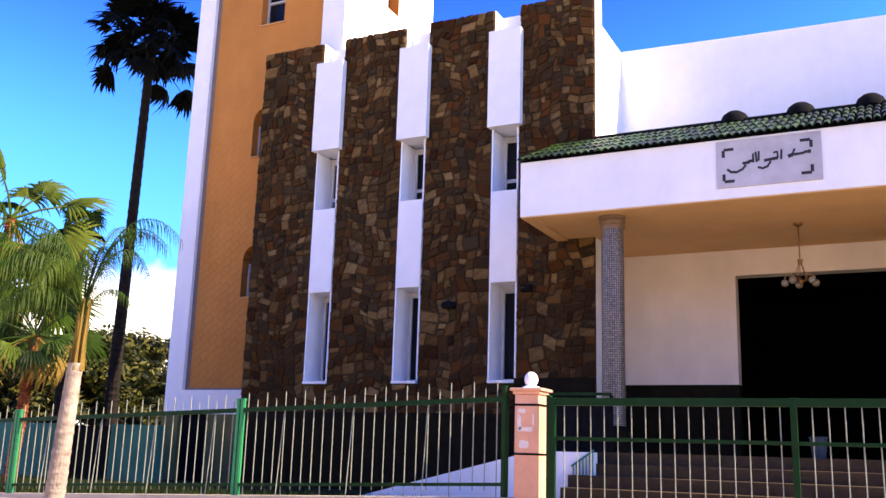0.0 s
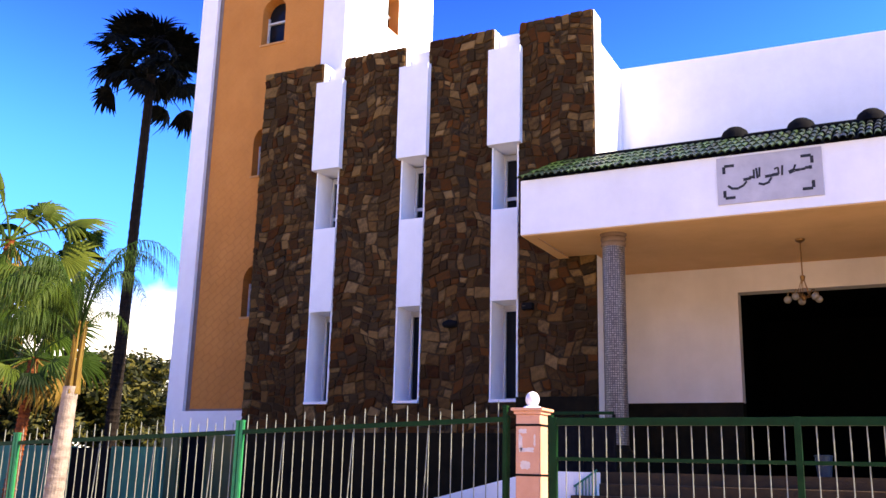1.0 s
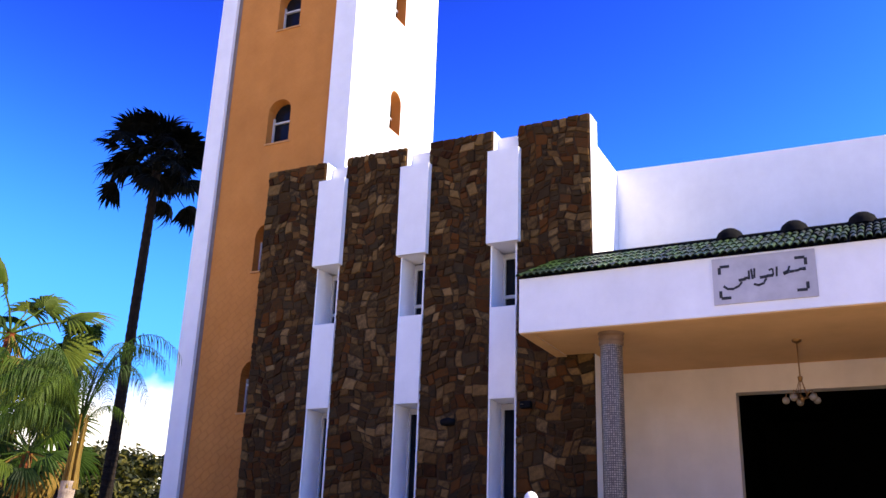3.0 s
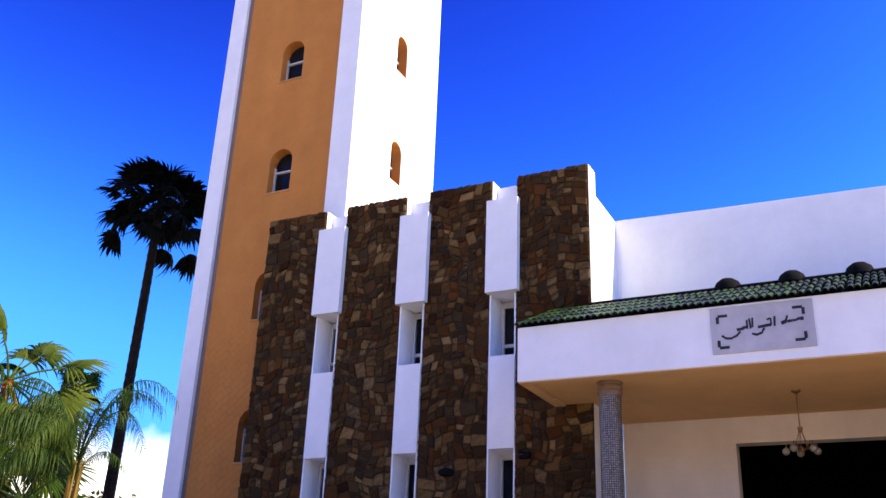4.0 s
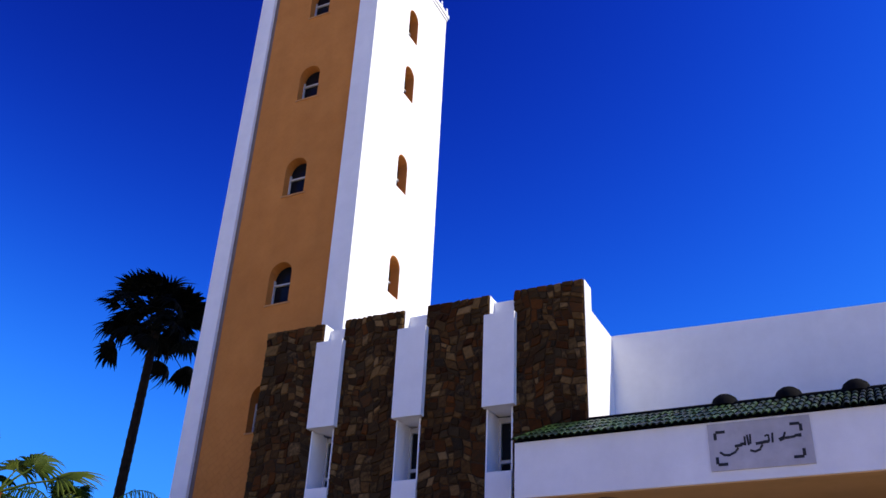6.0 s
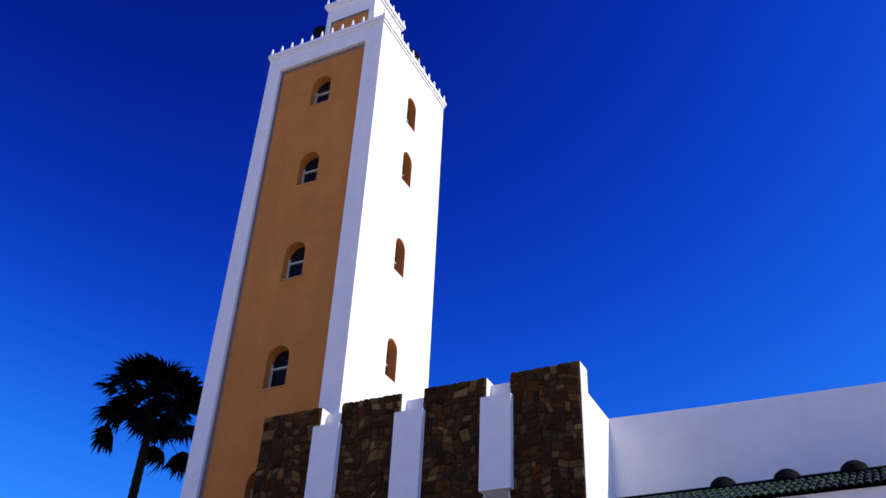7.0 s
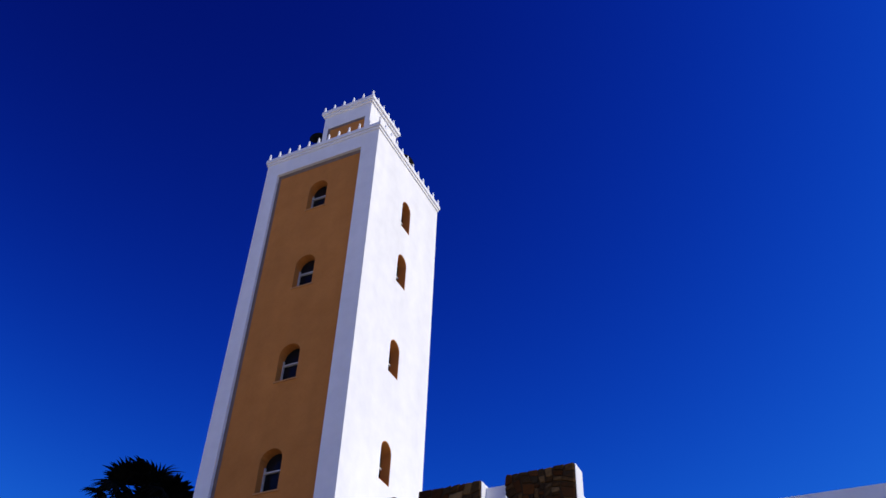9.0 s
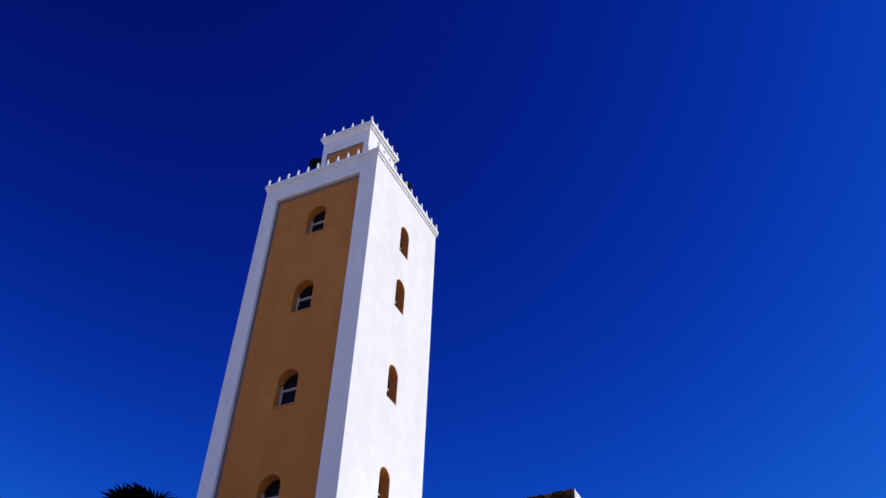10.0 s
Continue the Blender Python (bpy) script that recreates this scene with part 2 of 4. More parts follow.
def prism(bm, poly, at):
    """A closed prism: poly of (u, v) points; at(u, v, k) with k 0 or 1 gives the place of its two ends."""
    a = [bm.verts.new(at(u, v, 0)) for u, v in poly]
    b = [bm.verts.new(at(u, v, 1)) for u, v in poly]
    bm.faces.new(a), bm.faces.new(b[::-1])
    for i in range(len(poly)):
        j = (i + 1) % len(poly)
        bm.faces.new((a[j], a[i], b[i], b[j]))


def lathe(bm, prof, centre, seg=20, cap=True):
    """Turns a profile of (radius, height) round the upright through centre."""
    rings = [[bm.verts.new((centre[0] + r * math.cos(a), centre[1] + r * math.sin(a), centre[2] + h))
              for a in (2 * math.pi * k / seg for k in range(seg))] for r, h in prof]
    for p, q in zip(rings, rings[1:]):
        for k in range(seg):
            bm.faces.new((p[k], p[(k + 1) % seg], q[(k + 1) % seg], q[k]))
    if cap:
        bm.faces.new(rings[0][::-1]), bm.faces.new(rings[-1])
    return bm


def tube(bm, pts, radii, seg=8):
    pts = [Vector(p) for p in pts]
    rings = []
    for i, p in enumerate(pts):
        d = (pts[min(i + 1, len(pts) - 1)] - pts[max(i - 1, 0)]).normalized()
        a = d.orthogonal().normalized() if abs(d.z) < 0.99 else Vector((1, 0, 0))
        if abs(d.z) <= 0.99:
            a = d.cross(Vector((0, 0, 1))).normalized()
        b = d.cross(a)
        r = radii[i] if isinstance(radii, (list, tuple)) else radii
        rings.append([bm.verts.new(p + r * (a * math.cos(t) + b * math.sin(t))) for t in (2 * math.pi * k / seg for k in range(seg))])
    for p, q in zip(rings, rings[1:]):
        for k in range(seg):
            bm.faces.new((p[k], p[(k + 1) % seg], q[(k + 1) % seg], q[k]))
    bm.faces.new(rings[0][::-1]), bm.faces.new(rings[-1])
    return bm


def arch_wall(bm, u0, u1, z0, z1, holes, at, seg=10):
    """A wall with round-headed holes in one column. holes: (u left, u right, sill, top), from below; at(u, z, k): k 0 face, 1 back."""
    ul, ur = holes[0][0], holes[0][1]
    r, uc = (ur - ul) / 2, (ul + ur) / 2
    prism(bm, [(u0, z0), (ul, z0), (ul, z1), (u0, z1)], at)
    prism(bm, [(ur, z0), (u1, z0), (u1, z1), (ur, z1)], at)
    z = z0
    for _, _, sill, top in holes:
        if sill > z:
            prism(bm, [(ul, z), (ur, z), (ur, sill), (ul, sill)], at)
        sp = top - r
        pts = [(uc - r * math.cos(math.pi * k / seg), sp + r * math.sin(math.pi * k / seg)) for k in range(seg + 1)]
        for a, b in zip(pts, pts[1:]):
            prism(bm, [a, b, (b[0], top + 0.05), (a[0], top + 0.05)], at)
        z = top + 0.05
    prism(bm, [(ul, z), (ur, z), (ur, z1), (ul, z1)], at)
    return bm


# ---------------------------------------------------------------- ground
bm = bmesh.new()
ys = [-400, -60, 1.5, 4, 6.5, 9.0, 60, 500]
zs = [0, 0, 0, 0.25, 0.8, 0.98, 1.0, 1.0]
rows = [[bm.verts.new((x, y, z)) for x in (-500, -60, -25, -10, 0, 10, 60, 500)] for y, z in zip(ys, zs)]
for a, b in zip(rows, rows[1:]):
    for k in range(len(a) - 1):
        bm.faces.new((a[k], a[k + 1], b[k + 1], b[k]))
tagged(part("ground", bm, PAVE), "pale dusty pavement rising gently to the fence", "ground", kind="structure")

# unseen pale houses across the street, behind the walk, added as warm bounce
hb = empty("bounce_house", (0, -13, 0), "unseen pale cream house row, added to bounce warm light", "house")
part("wall", boxes((-32, 32, -4, 0, 0, 8.5), off=(0, 0, 0)), BOUNCE_WALL, hb)
part("parapet", boxes((-32.1, 32.1, -4.1, 0.06, 8.5, 8.9)), WHITE, hb)
for k in range(12):
    w = part("window", boxes((-30 + 5 * k, -28.8 + 5 * k, 0.002, 0.02, 4.6, 6.2)), GLASS, hb)
    part("lintel", boxes((-30.08 + 5 * k, -28.72 + 5 * k, 0.002, 0.06, 6.2, 6.28)), FRAME, w)
    part("sill", boxes((-30.08 + 5 * k, -28.72 + 5 * k, 0.002, 0.08, 4.5, 4.6)), FRAME, w)

# ---------------------------------------------------------------- minaret
TX0, TX1, TY0, TY1 = -14.53, -10.47, 15.64, 19.70
PX0, PX1 = -14.07, -11.04
ZP0, ZP1, ZT = 2.88, 22.15, 22.72
minaret = empty("minaret", (TX0, TY0, 1.0), "tall square minaret with ochre panels, white edges and round-headed windows", "minaret")
O = Vector((TX0, TY0, 1.0))


def up(bm, mat, name, label="", parent=None, smooth=False):
    bmesh.ops.translate(bm, vec=-O, verts=bm.verts[:])
    return part(name, bm, mat, parent or minaret, label, smooth)


holes = [(-12.79, -12.15, s, s + 1.12) for s in (4.85, 7.98, 11.10, 14.17, 17.24, 20.22)]
up(arch_wall(bmesh.new(), PX0, PX1, ZP0, ZP1, holes, lambda u, z, k: (u, TY0 + 0.10 + 0.28 * k, z)), ORANGE, "ochre_panel", "ochre painted front panel with round-headed openings")
bm = boxes((TX0, PX0, TY0, TY0 + 0.4, 2.38, ZT), (PX1, TX1, TY0, TY0 + 0.4, 2.38, ZT), (PX0, PX1, TY0, TY0 + 0.4, ZP1, ZT), (PX0, PX1, TY0, TY0 + 0.4, 2.38, ZP0))
up(bm, WHITE, "white_border", "white painted border of the front face")
rh = [(17.42, 17.95, s, s + 1.12) for s in (5.6, 8.75, 11.87, 14.98, 18.05, 20.20)]
up(arch_wall(bmesh.new(), TY0 + 0.4, TY1, 1.0, ZT, rh, lambda u, z, k: (TX1 - 0.35 * k, u, z)), WHITE, "side_wall", "white side wall with round-headed openings")
up(boxes((TX0, TX0 + 0.35, TY0 + 0.4, TY1, 1.0, ZT), (TX0 + 0.35, TX1 - 0.35, TY1 - 0.35, TY1, 1.0, ZT)), WHITE, "back_walls")
up(boxes((TX0 + 0.36, TX1 - 0.36, TY0 + 0.41, TY1 - 0.36, ZT - 0.3, ZT - 0.1)), WHITE, "roof_slab")
# plinth with its door
up(boxes((TX0 - 0.02, -14.08, TY0 - 0.03, TY0 + 0.4, 1.0, 2.38), (-13.33, TX1, TY0 - 0.03, TY0 + 0.4, 1.0, 2.38)), OLIVE, "plinth", "olive painted plinth")
up(boxes((-14.08, -13.33, TY0 + 0.10, TY0 + 0.16, 1.0, 2.38)), BLACK, "door", "dark panel in a door-sized gap")
# reveals and window frames
for ul, ur, sill, top in holes:
    y = TY0 + 0.31
    win = up(boxes((ul - 0.03, ur + 0.03, y + 0.06, y + 0.075, sill - 0.03, top)), GLASS, "window", "dark glazing in a pale frame")
    up(boxes((ul, ul + 0.03, y, y + 0.056, sill, top - 0.36), (ur - 0.045, ur, y, y + 0.056, sill, top - 0.30), (ul + 0.03, ur - 0.045, y, y + 0.056, sill + 0.60, sill + 0.64),
             (ul + 0.03, ur - 0.045, y, y + 0.056, sill, sill + 0.035)), FRAME, "frame", parent=win)
    up(boxes((ul - 0.02, ur + 0.05, TY0 + 0.07, y, sill - 0.045, sill - 0.002), bevel=0.006), PALE_OCHRE, "sill", "pale ochre sill", win)
# grey line round the ochre panel
for row in ((PX0, PX0 + 0.10, ZP0, ZP1), (PX1 - 0.06, PX1, ZP0, ZP1), (PX0 + 0.10, PX1 - 0.06, ZP1 - 0.14, ZP1), (PX0 + 0.10, PX1 - 0.06, ZP0, ZP0 + 0.05)):
    up(boxes((row[0], row[1], TY0 + 0.09, TY0 + 0.0985, row[2], row[3])), EDGE_GREY, "edge_line", "grey edge line of the ochre panel")
for ul, ur, sill, top in rh:
    lin = bmesh.new()
    r, uc = (ur - ul) / 2, (ul + ur) / 2
    ring = [(ul, sill), (ul, top - r)] + [(uc - r * math.cos(math.pi * k / 10), top - r + r * math.sin(math.pi * k / 10)) for k in range(1, 10)] + [(ur, top - r), (ur, sill)]
    for (a0, b0), (a1, b1) in zip(ring, ring[1:] + ring[:1]):
        q = [(uc + (a - uc) * f, sill + 0.5 + (b_ - sill - 0.5) * f) for f, (a, b_) in ((1, (a0, b0)), (1, (a1, b1)), (0.97, (a1, b1)), (0.97, (a0, b0)))]
        prism(lin, q, lambda u, z, k: (TX1 - 0.006 - 0.27 * k, u, z))
    up(lin, ORANGE, "reveal", "ochre painted reveal")
    up(boxes((TX1 - 0.30, TX1 - 0.28, ul, ur, sill, top)), GLASS, "window", "dark glazing in a pale frame")
    up(boxes((TX1 - 0.275, TX1 - 0.24, ul, ur, sill + 0.5, sill + 0.55)), FRAME, "frame")


def crown(x0, x1, y0, y1, z, over, n, h):
    """Cornice with a row of small finials on all four sides."""
    up(boxes((x0 - over * 0.5, x1 + over * 0.5, y0 - over * 0.5, y1 + over * 0.5, z, z + 0.10), (x0 - over, x1 + over, y0 - over, y1 + over, z + 0.10, z + 0.24), bevel=0.015), WHITE, "cornice", "white cornice")
    fm = None
    a0, a1, b0, b1 = x0 - over + 0.07, x1 + over - 0.07, y0 - over + 0.07, y1 + over - 0.07
    spots = []
    for k in range(n):
        f = k / (n - 1)
        spots += [(a0 + (a1 - a0) * f, b0), (a0 + (a1 - a0) * f, b1)]
        if 0 < k < n - 1:
            spots += [(a0, b0 + (b1 - b0) * f), (a1, b0 + (b1 - b0) * f)]
    for px, py in spots:
        if fm is None:
            b = bmesh.new()
            lathe(b, [(0.045, 0), (0.048, h * 0.35), (0.028, h * 0.55), (0.038, h * 0.78), (0.006, h * 1.1)], (0, 0, 0), 8)
            o = part("finial", b, WHITE, minaret)
            fm = o.data
        else:
            o = new("finial", fm)
            o.parent = minaret
        o.location = Vector((px, py, z + 0.235)) - O


crown(TX0, TX1, TY0, TY1, ZT, 0.07, 12, 0.30)
LX0, LX1, LY0, LY1, LZ = -13.50, -11.66, 16.78, 18.54, 25.80
bm = boxes((LX0, -13.32, LY0, LY0 + 0.3, ZT - 0.1, LZ), (-11.86, LX1, LY0, LY0 + 0.3, ZT - 0.1, LZ), (-13.32, -11.86, LY0, LY0 + 0.3, 25.18, LZ),
           (LX0, LX1, LY0 + 0.3, LY1, ZT - 0.1, LZ))
up(bm, WHITE, "lantern", "white square lantern of the minaret")
up(boxes((-13.32, -11.86, LY0 + 0.03, LY0 + 0.29, ZT - 0.1, 25.18)), ORANGE, "lantern_panel", "ochre panel of the lantern")
for row in ((-13.32, -13.24, ZT, 25.18), (-13.24, -11.86, 25.08, 25.18)):
    up(boxes((row[0], row[1], LY0 + 0.02, LY0 + 0.0285, row[2], row[3])), EDGE_GREY, "edge_line", "grey edge line")
crown(LX0, LX1, LY0, LY1, LZ, 0.11, 6, 0.28)

# ---------------------------------------------------------------- main building
ZST, ZB = 9.95, 1.0
PANELS = [(-12.0, -10.52), (-10.0, -8.58), (-8.06, -6.68), (-6.16, -4.74)]
GAPS = [(-10.52, -10.0), (-8.58, -8.06), (-6.68, -6.16)]
side = boxes((-4.90, -4.74, 15.45, 16.77, ZB, 9.47), (-10.46, -4.90, 15.90, 16.20, ZB, 9.40), (-10.46, -4.90, 16.2, 24.0, 9.1, 9.3))
tagged(part("wall_side", side, WHITE), "white rendered side and roof of the building", "wall", kind="structure")

panel_obs = []
for x0, x1 in PANELS:
    core = boxes((x0 + 0.012, x1 - 0.004, 15.03, 15.45, ZB, ZST - 0.02))
    ob = part("wall_stone", core, MORTAR)
    panel_obs.append(tagged(ob, "tall wall panel clad in irregular brown stone", "stone wall", "stone panels of the front", "structure"))
    cap = part("white_end_face", boxes((x1 - 0.004, x1 + 0.006, 15.06, 15.46, ZB, ZST)), WHITE, ob, "white rendered end face")

# The low left band carries the deep shade of the wall foot in its colour.
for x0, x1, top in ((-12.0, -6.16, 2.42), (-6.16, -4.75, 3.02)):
    tagged(part("plinth", boxes((x0, x1, 14.94, 14.985, ZB, top), bevel=0.006), DADO), "stone plinth along the foot of the front, deep shade in its colour", "plinth", kind="structure")

for x0, x1 in GAPS:
    bay = empty("window_bay", (x0, 15.0, ZB), "narrow white bay with two recessed windows between stone panels", "window bay", "window bays")
    o = (x0, 15.0, ZB)
    part("back_wall", boxes((x0, x1, 15.62, 15.88, ZB, 9.40), off=o), WHITE, bay)
    part("top_wall", boxes((x0 + 0.002, x1 - 0.002, 15.27, 15.62, 7.6, 9.88), off=o), WHITE, bay)
    part("upper_box", boxes((x0 - 0.04, x1 + 0.08, 14.86, 14.995, 7.56, 9.44), (x0 + 0.01, x1 - 0.01, 14.99, 15.3, 7.56, 9.44), bevel=0.006, off=o), WHITE, bay, "projecting white box above the upper window")
    part("lower_box", boxes((x0 + 0.004, x1 - 0.004, 14.985, 15.615, 4.70, 6.37), bevel=0.008, off=o), WHITE, bay, "white spandrel box")
    part("reveal", boxes((x0 + 0.002, x0 + 0.03, 15.0, 15.61, 2.98, 7.555), off=o), WHITE, bay)
    part("reveal", boxes((x1 - 0.03, x1 - 0.002, 15.02, 15.61, 2.98, 7.555), off=o), WHITE, bay)
    for z0, z1, tr in ((6.37, 7.56, 6.68), (3.0, 4.70, None)):
        w = part("window", boxes((x0 + 0.03, x1 - 0.03, 15.585, 15.60, z0, z1), off=o), GLASS, bay, "dark window glass")
        rows = [(x0 + 0.03, x0 + 0.075, 15.54, 15.584, z0, z1), (x1 - 0.07, x1 - 0.03, 15.54, 15.584, z0, z1), (x0 + 0.075, x1 - 0.07, 15.54, 15.584, z1 - 0.1, z1), (x0 + 0.075, x1 - 0.07, 15.54, 15.584, z0, z0 + 0.05)]
        if tr:
            rows.append((x0 + 0.075, x1 - 0.07, 15.54, 15.584, tr, tr + 0.06))
        part("frame", boxes(*rows, off=o), FRAME, w, "white window frame")
    part("sill", boxes((x0 + 0.004, x1 - 0.004, 14.97, 15.6, 2.94, 2.99), bevel=0.006, off=o), WHITE, bay)

# rear wall of the porch, standing up over its roof
bm = bmesh.new()
bk = lambda u, z, k: (u, 16.77 + 0.3 * k, z)
prism(bm, [(-4.74, 5.5), (-2.75, 5.5), (-2.75, 9.43), (-4.74, 9.49)], bk)
prism(bm, [(-2.75, 5.5), (1.4, 5.5), (1.4, 9.345), (-2.75, 9.43)], bk)
prism(bm, [(1.4, 5.5), (9, 5.5), (9, 9.20), (1.4, 9.345)], bk)
pw = boxes((-4.735, -2.75, 16.77, 17.07, ZB, 5.498), (-2.75, 1.4, 16.77, 17.07, 4.93, 5.498), (1.4, 9, 16.77, 17.07, ZB, 5.498))
tagged(part("wall_porch", pw, BOUNCE_WHITE), "white rendered wall inside the porch, warm bounced light in its colour", "wall", kind="structure")
tagged(part("wall_back", bm, WHITE), "white rendered wall behind and above the porch", "wall", kind="structure")
tagged(part("baseboard", boxes((-4.73, -2.742, 16.735, 16.767, 1.82, 3.03), (-2.748, -2.742, 16.767, 17.07, 1.82, 3.03)), DADO), "grey-brown stone dado along the porch wall, shade in its colour", "dado", kind="structure")
# Near-black surfaces stand in for the unlit depth of the hall.
hall = tagged(part("dark_hall", boxes((-3.2, 1.8, 22.0, 22.2, 1.6, 5.4)), DARK), "hall behind the open doorway, its darkness put into the colour", "hall", kind="structure")
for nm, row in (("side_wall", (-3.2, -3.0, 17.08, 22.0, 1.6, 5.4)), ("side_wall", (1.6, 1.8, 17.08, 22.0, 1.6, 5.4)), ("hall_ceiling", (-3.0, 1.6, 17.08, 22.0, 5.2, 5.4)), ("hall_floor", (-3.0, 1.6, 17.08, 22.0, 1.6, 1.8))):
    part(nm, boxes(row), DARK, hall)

# ---------------------------------------------------------------- porch
CX0, CX1 = -5.41, 1.7
bm = boxes((CX0, CX1, 13.26, 13.44, 5.37, 6.25), (CX0, CX0 + 0.18, 13.44, 14.985, 5.37, 6.25), (CX1 - 0.18, CX1, 13.44, 16.76, 5.37, 6.25), bevel=0.008)
canopy = tagged(part("fascia", bm, WHITE), "deep white fascia of the porch canopy", "canopy", kind="structure")
tagged(part("ceiling", boxes((CX0 + 0.18, CX1 - 0.18, 13.44, 14.99, 5.385, 5.6), (-4.735, CX1 - 0.18, 14.99, 16.765, 5.385, 5.6)), CREAM), "cream painted porch ceiling", "ceiling", kind="structure")
# Unseen wall, added to keep low side sun out of the porch.
tagged(part("wall_porch_blocker", boxes((CX1 - 0.17, CX1 + 0.1, 13.45, 16.76, ZB, 5.365)), BOUNCE_WHITE), "unseen porch end wall, added to block side light", "wall", kind="structure")
tagged(part("trim", boxes((CX0 + 0.012, CX1 - 0.012, 13.272, 13.46, 5.352, 5.366), (CX0 + 0.012, CX0 + 0.20, 13.46, 14.97, 5.352, 5.366)), CREAM), "cream painted edge strip under the fascia", "trim", kind="structure")
tagged(part("porch_floor", boxes((-4.73, 6, 12.9, 16.765, 0.9, 1.82)), STEP), "tan stone porch floor, porch shade in its colour", "floor", kind="structure")
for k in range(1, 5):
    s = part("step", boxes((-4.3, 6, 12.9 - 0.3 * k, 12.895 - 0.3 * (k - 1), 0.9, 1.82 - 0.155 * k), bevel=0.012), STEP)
    tagged(s, "tan stone step up to the porch, shade in its colour", "step", "steps to the porch", "structure")

# column
col = empty("column", (-4.09, 13.8, 1.82), "round porch column covered in small grey mosaic", "column")
CYL = 0.172
lathe_shaft = lathe(bmesh.new(), [(CYL, 0.38), (CYL, 3.40)], (0, 0, 0), 40)
m = bpy.data.materials.new("grey_mosaic")
m.use_nodes = True
n, l = m.node_tree.nodes, m.node_tree.links
b = n["Principled BSDF"]
b.inputs["Roughness"].default_value = 0.35
co = n.new("ShaderNodeTexCoord")
sx = n.new("ShaderNodeSeparateXYZ")
l.new(co.outputs["Object"], sx.inputs[0])
at2 = n.new("ShaderNodeMath")
at2.operation = "ARCTAN2"
l.new(sx.outputs["Y"], at2.inputs[0])
l.new(sx.outputs["X"], at2.inputs[1])
mu = n.new("ShaderNodeMath")
mu.operation = "MULTIPLY"
mu.inputs[1].default_value = CYL
l.new(at2.outputs[0], mu.inputs[0])
cb = n.new("ShaderNodeCombineXYZ")
l.new(mu.outputs[0], cb.inputs[0])
l.new(sx.outputs["Z"], cb.inputs[1])
br = n.new("ShaderNodeTexBrick")
br.offset = 0.0
br.inputs["Scale"].default_value = 1.0
br.inputs["Brick Width"].default_value, br.inputs["Row Height"].default_value, br.inputs["Mortar Size"].default_value = 0.034, 0.034, 0.006
br.inputs["Color1"].default_value, br.inputs["Color2"].default_value = (0.31, 0.245, 0.19, 1), (0.13, 0.098, 0.075, 1)
br.inputs["Mortar"].default_value = (0.035, 0.028, 0.026, 1)
br.inputs["Mortar Smooth"].default_value = 0.2
l.new(cb.outputs[0], br.inputs["Vector"])
l.new(br.outputs["Color"], b.inputs["Base Color"])
bp = n.new("ShaderNodeBump")
bp.inputs["Strength"].default_value, bp.inputs["Distance"].default_value, bp.invert = 0.5, 0.004, True
l.new(br.outputs["Fac"], bp.inputs["Height"])
l.new(bp.outputs[0], b.inputs["Normal"])
MOSAIC = m
part("shaft", lathe_shaft, MOSAIC, col, "grey mosaic shaft", True)
part("pedestal", lathe(bmesh.new(), [(0.23, 0), (0.23, 0.3), (0.19, 0.34), (0.18, 0.385)], (0, 0, 0), 32), DADO, col, "dark stone pedestal", True)
part("capital", lathe(bmesh.new(), [(CYL + 0.004, 3.36), (0.19, 3.38), (0.19, 3.42), (0.178, 3.44), (0.195, 3.47), (0.195, 3.50), (0.18, 3.52), (0.205, 3.55), (0.205, 3.60)], (0, 0, 0), 32), GREYCAP, col, "ringed grey capital", True)

# ---------------------------------------------------------------- boundary: pillar, fence, gate
gp = empty("gate_pillar", (-3.73, 9.45, 0.95), "pink rendered gate pillar with a white ball on its cap", "pillar")
gp.scale = (0.88, 0.88, 1.0)
part("shaft", boxes((-0.15, 0.15, -0.15, 0.15, 0, 1.42), bevel=0.012), PINK, gp, "flaking pink render")
part("cap", boxes((-0.17, 0.17, -0.17, 0.17, 1.42, 1.455), (-0.20, 0.20, -0.20, 0.20, 1.455, 1.485), bevel=0.01), PINK, gp)
bm = bmesh.new()
bmesh.ops.create_uvsphere(bm, u_segments=24, v_segments=14, radius=0.083, matrix=Matrix.Translation((0, 0, 1.58)))
lathe(bm, [(0.13, 1.48), (0.10, 1.505), (0.05, 1.52)], (0, 0, 0), 20)
part("ball", bm, WHITE, gp, "white painted ball", True)

# ---------------------------------------------------------------- fence on its kerb
def rail_z(x):
    return 2.32 + 0.042 * (x + 3.95)


FY = 9.30
bm = bmesh.new()
prism(bm, [(-16, 0.7), (-3.9, 0.7), (-3.9, rail_z(-3.9) - 1.0), (-16, rail_z(-16) - 0.97)], lambda u, v, k: (u, FY - 0.1 + 0.24 * k, v))
tagged(part("kerb_wall", bm, PAVE), "low pale concrete kerb wall under the fence", "kerb wall", kind="structure")


def sloped_bar(x0, x1, drop, h, d=0.02, o=(0, 0, 0)):
    b = bmesh.new()
    prism(b, [(x0, rail_z(x0) - drop - h / 2), (x1, rail_z(x1) - drop - h / 2), (x1, rail_z(x1) - drop + h / 2), (x0, rail_z(x0) - drop + h / 2)],
          lambda u, v, k: (u - o[0], FY - d + 2 * d * k - o[1], v - o[2]))
    return b


pick = {}


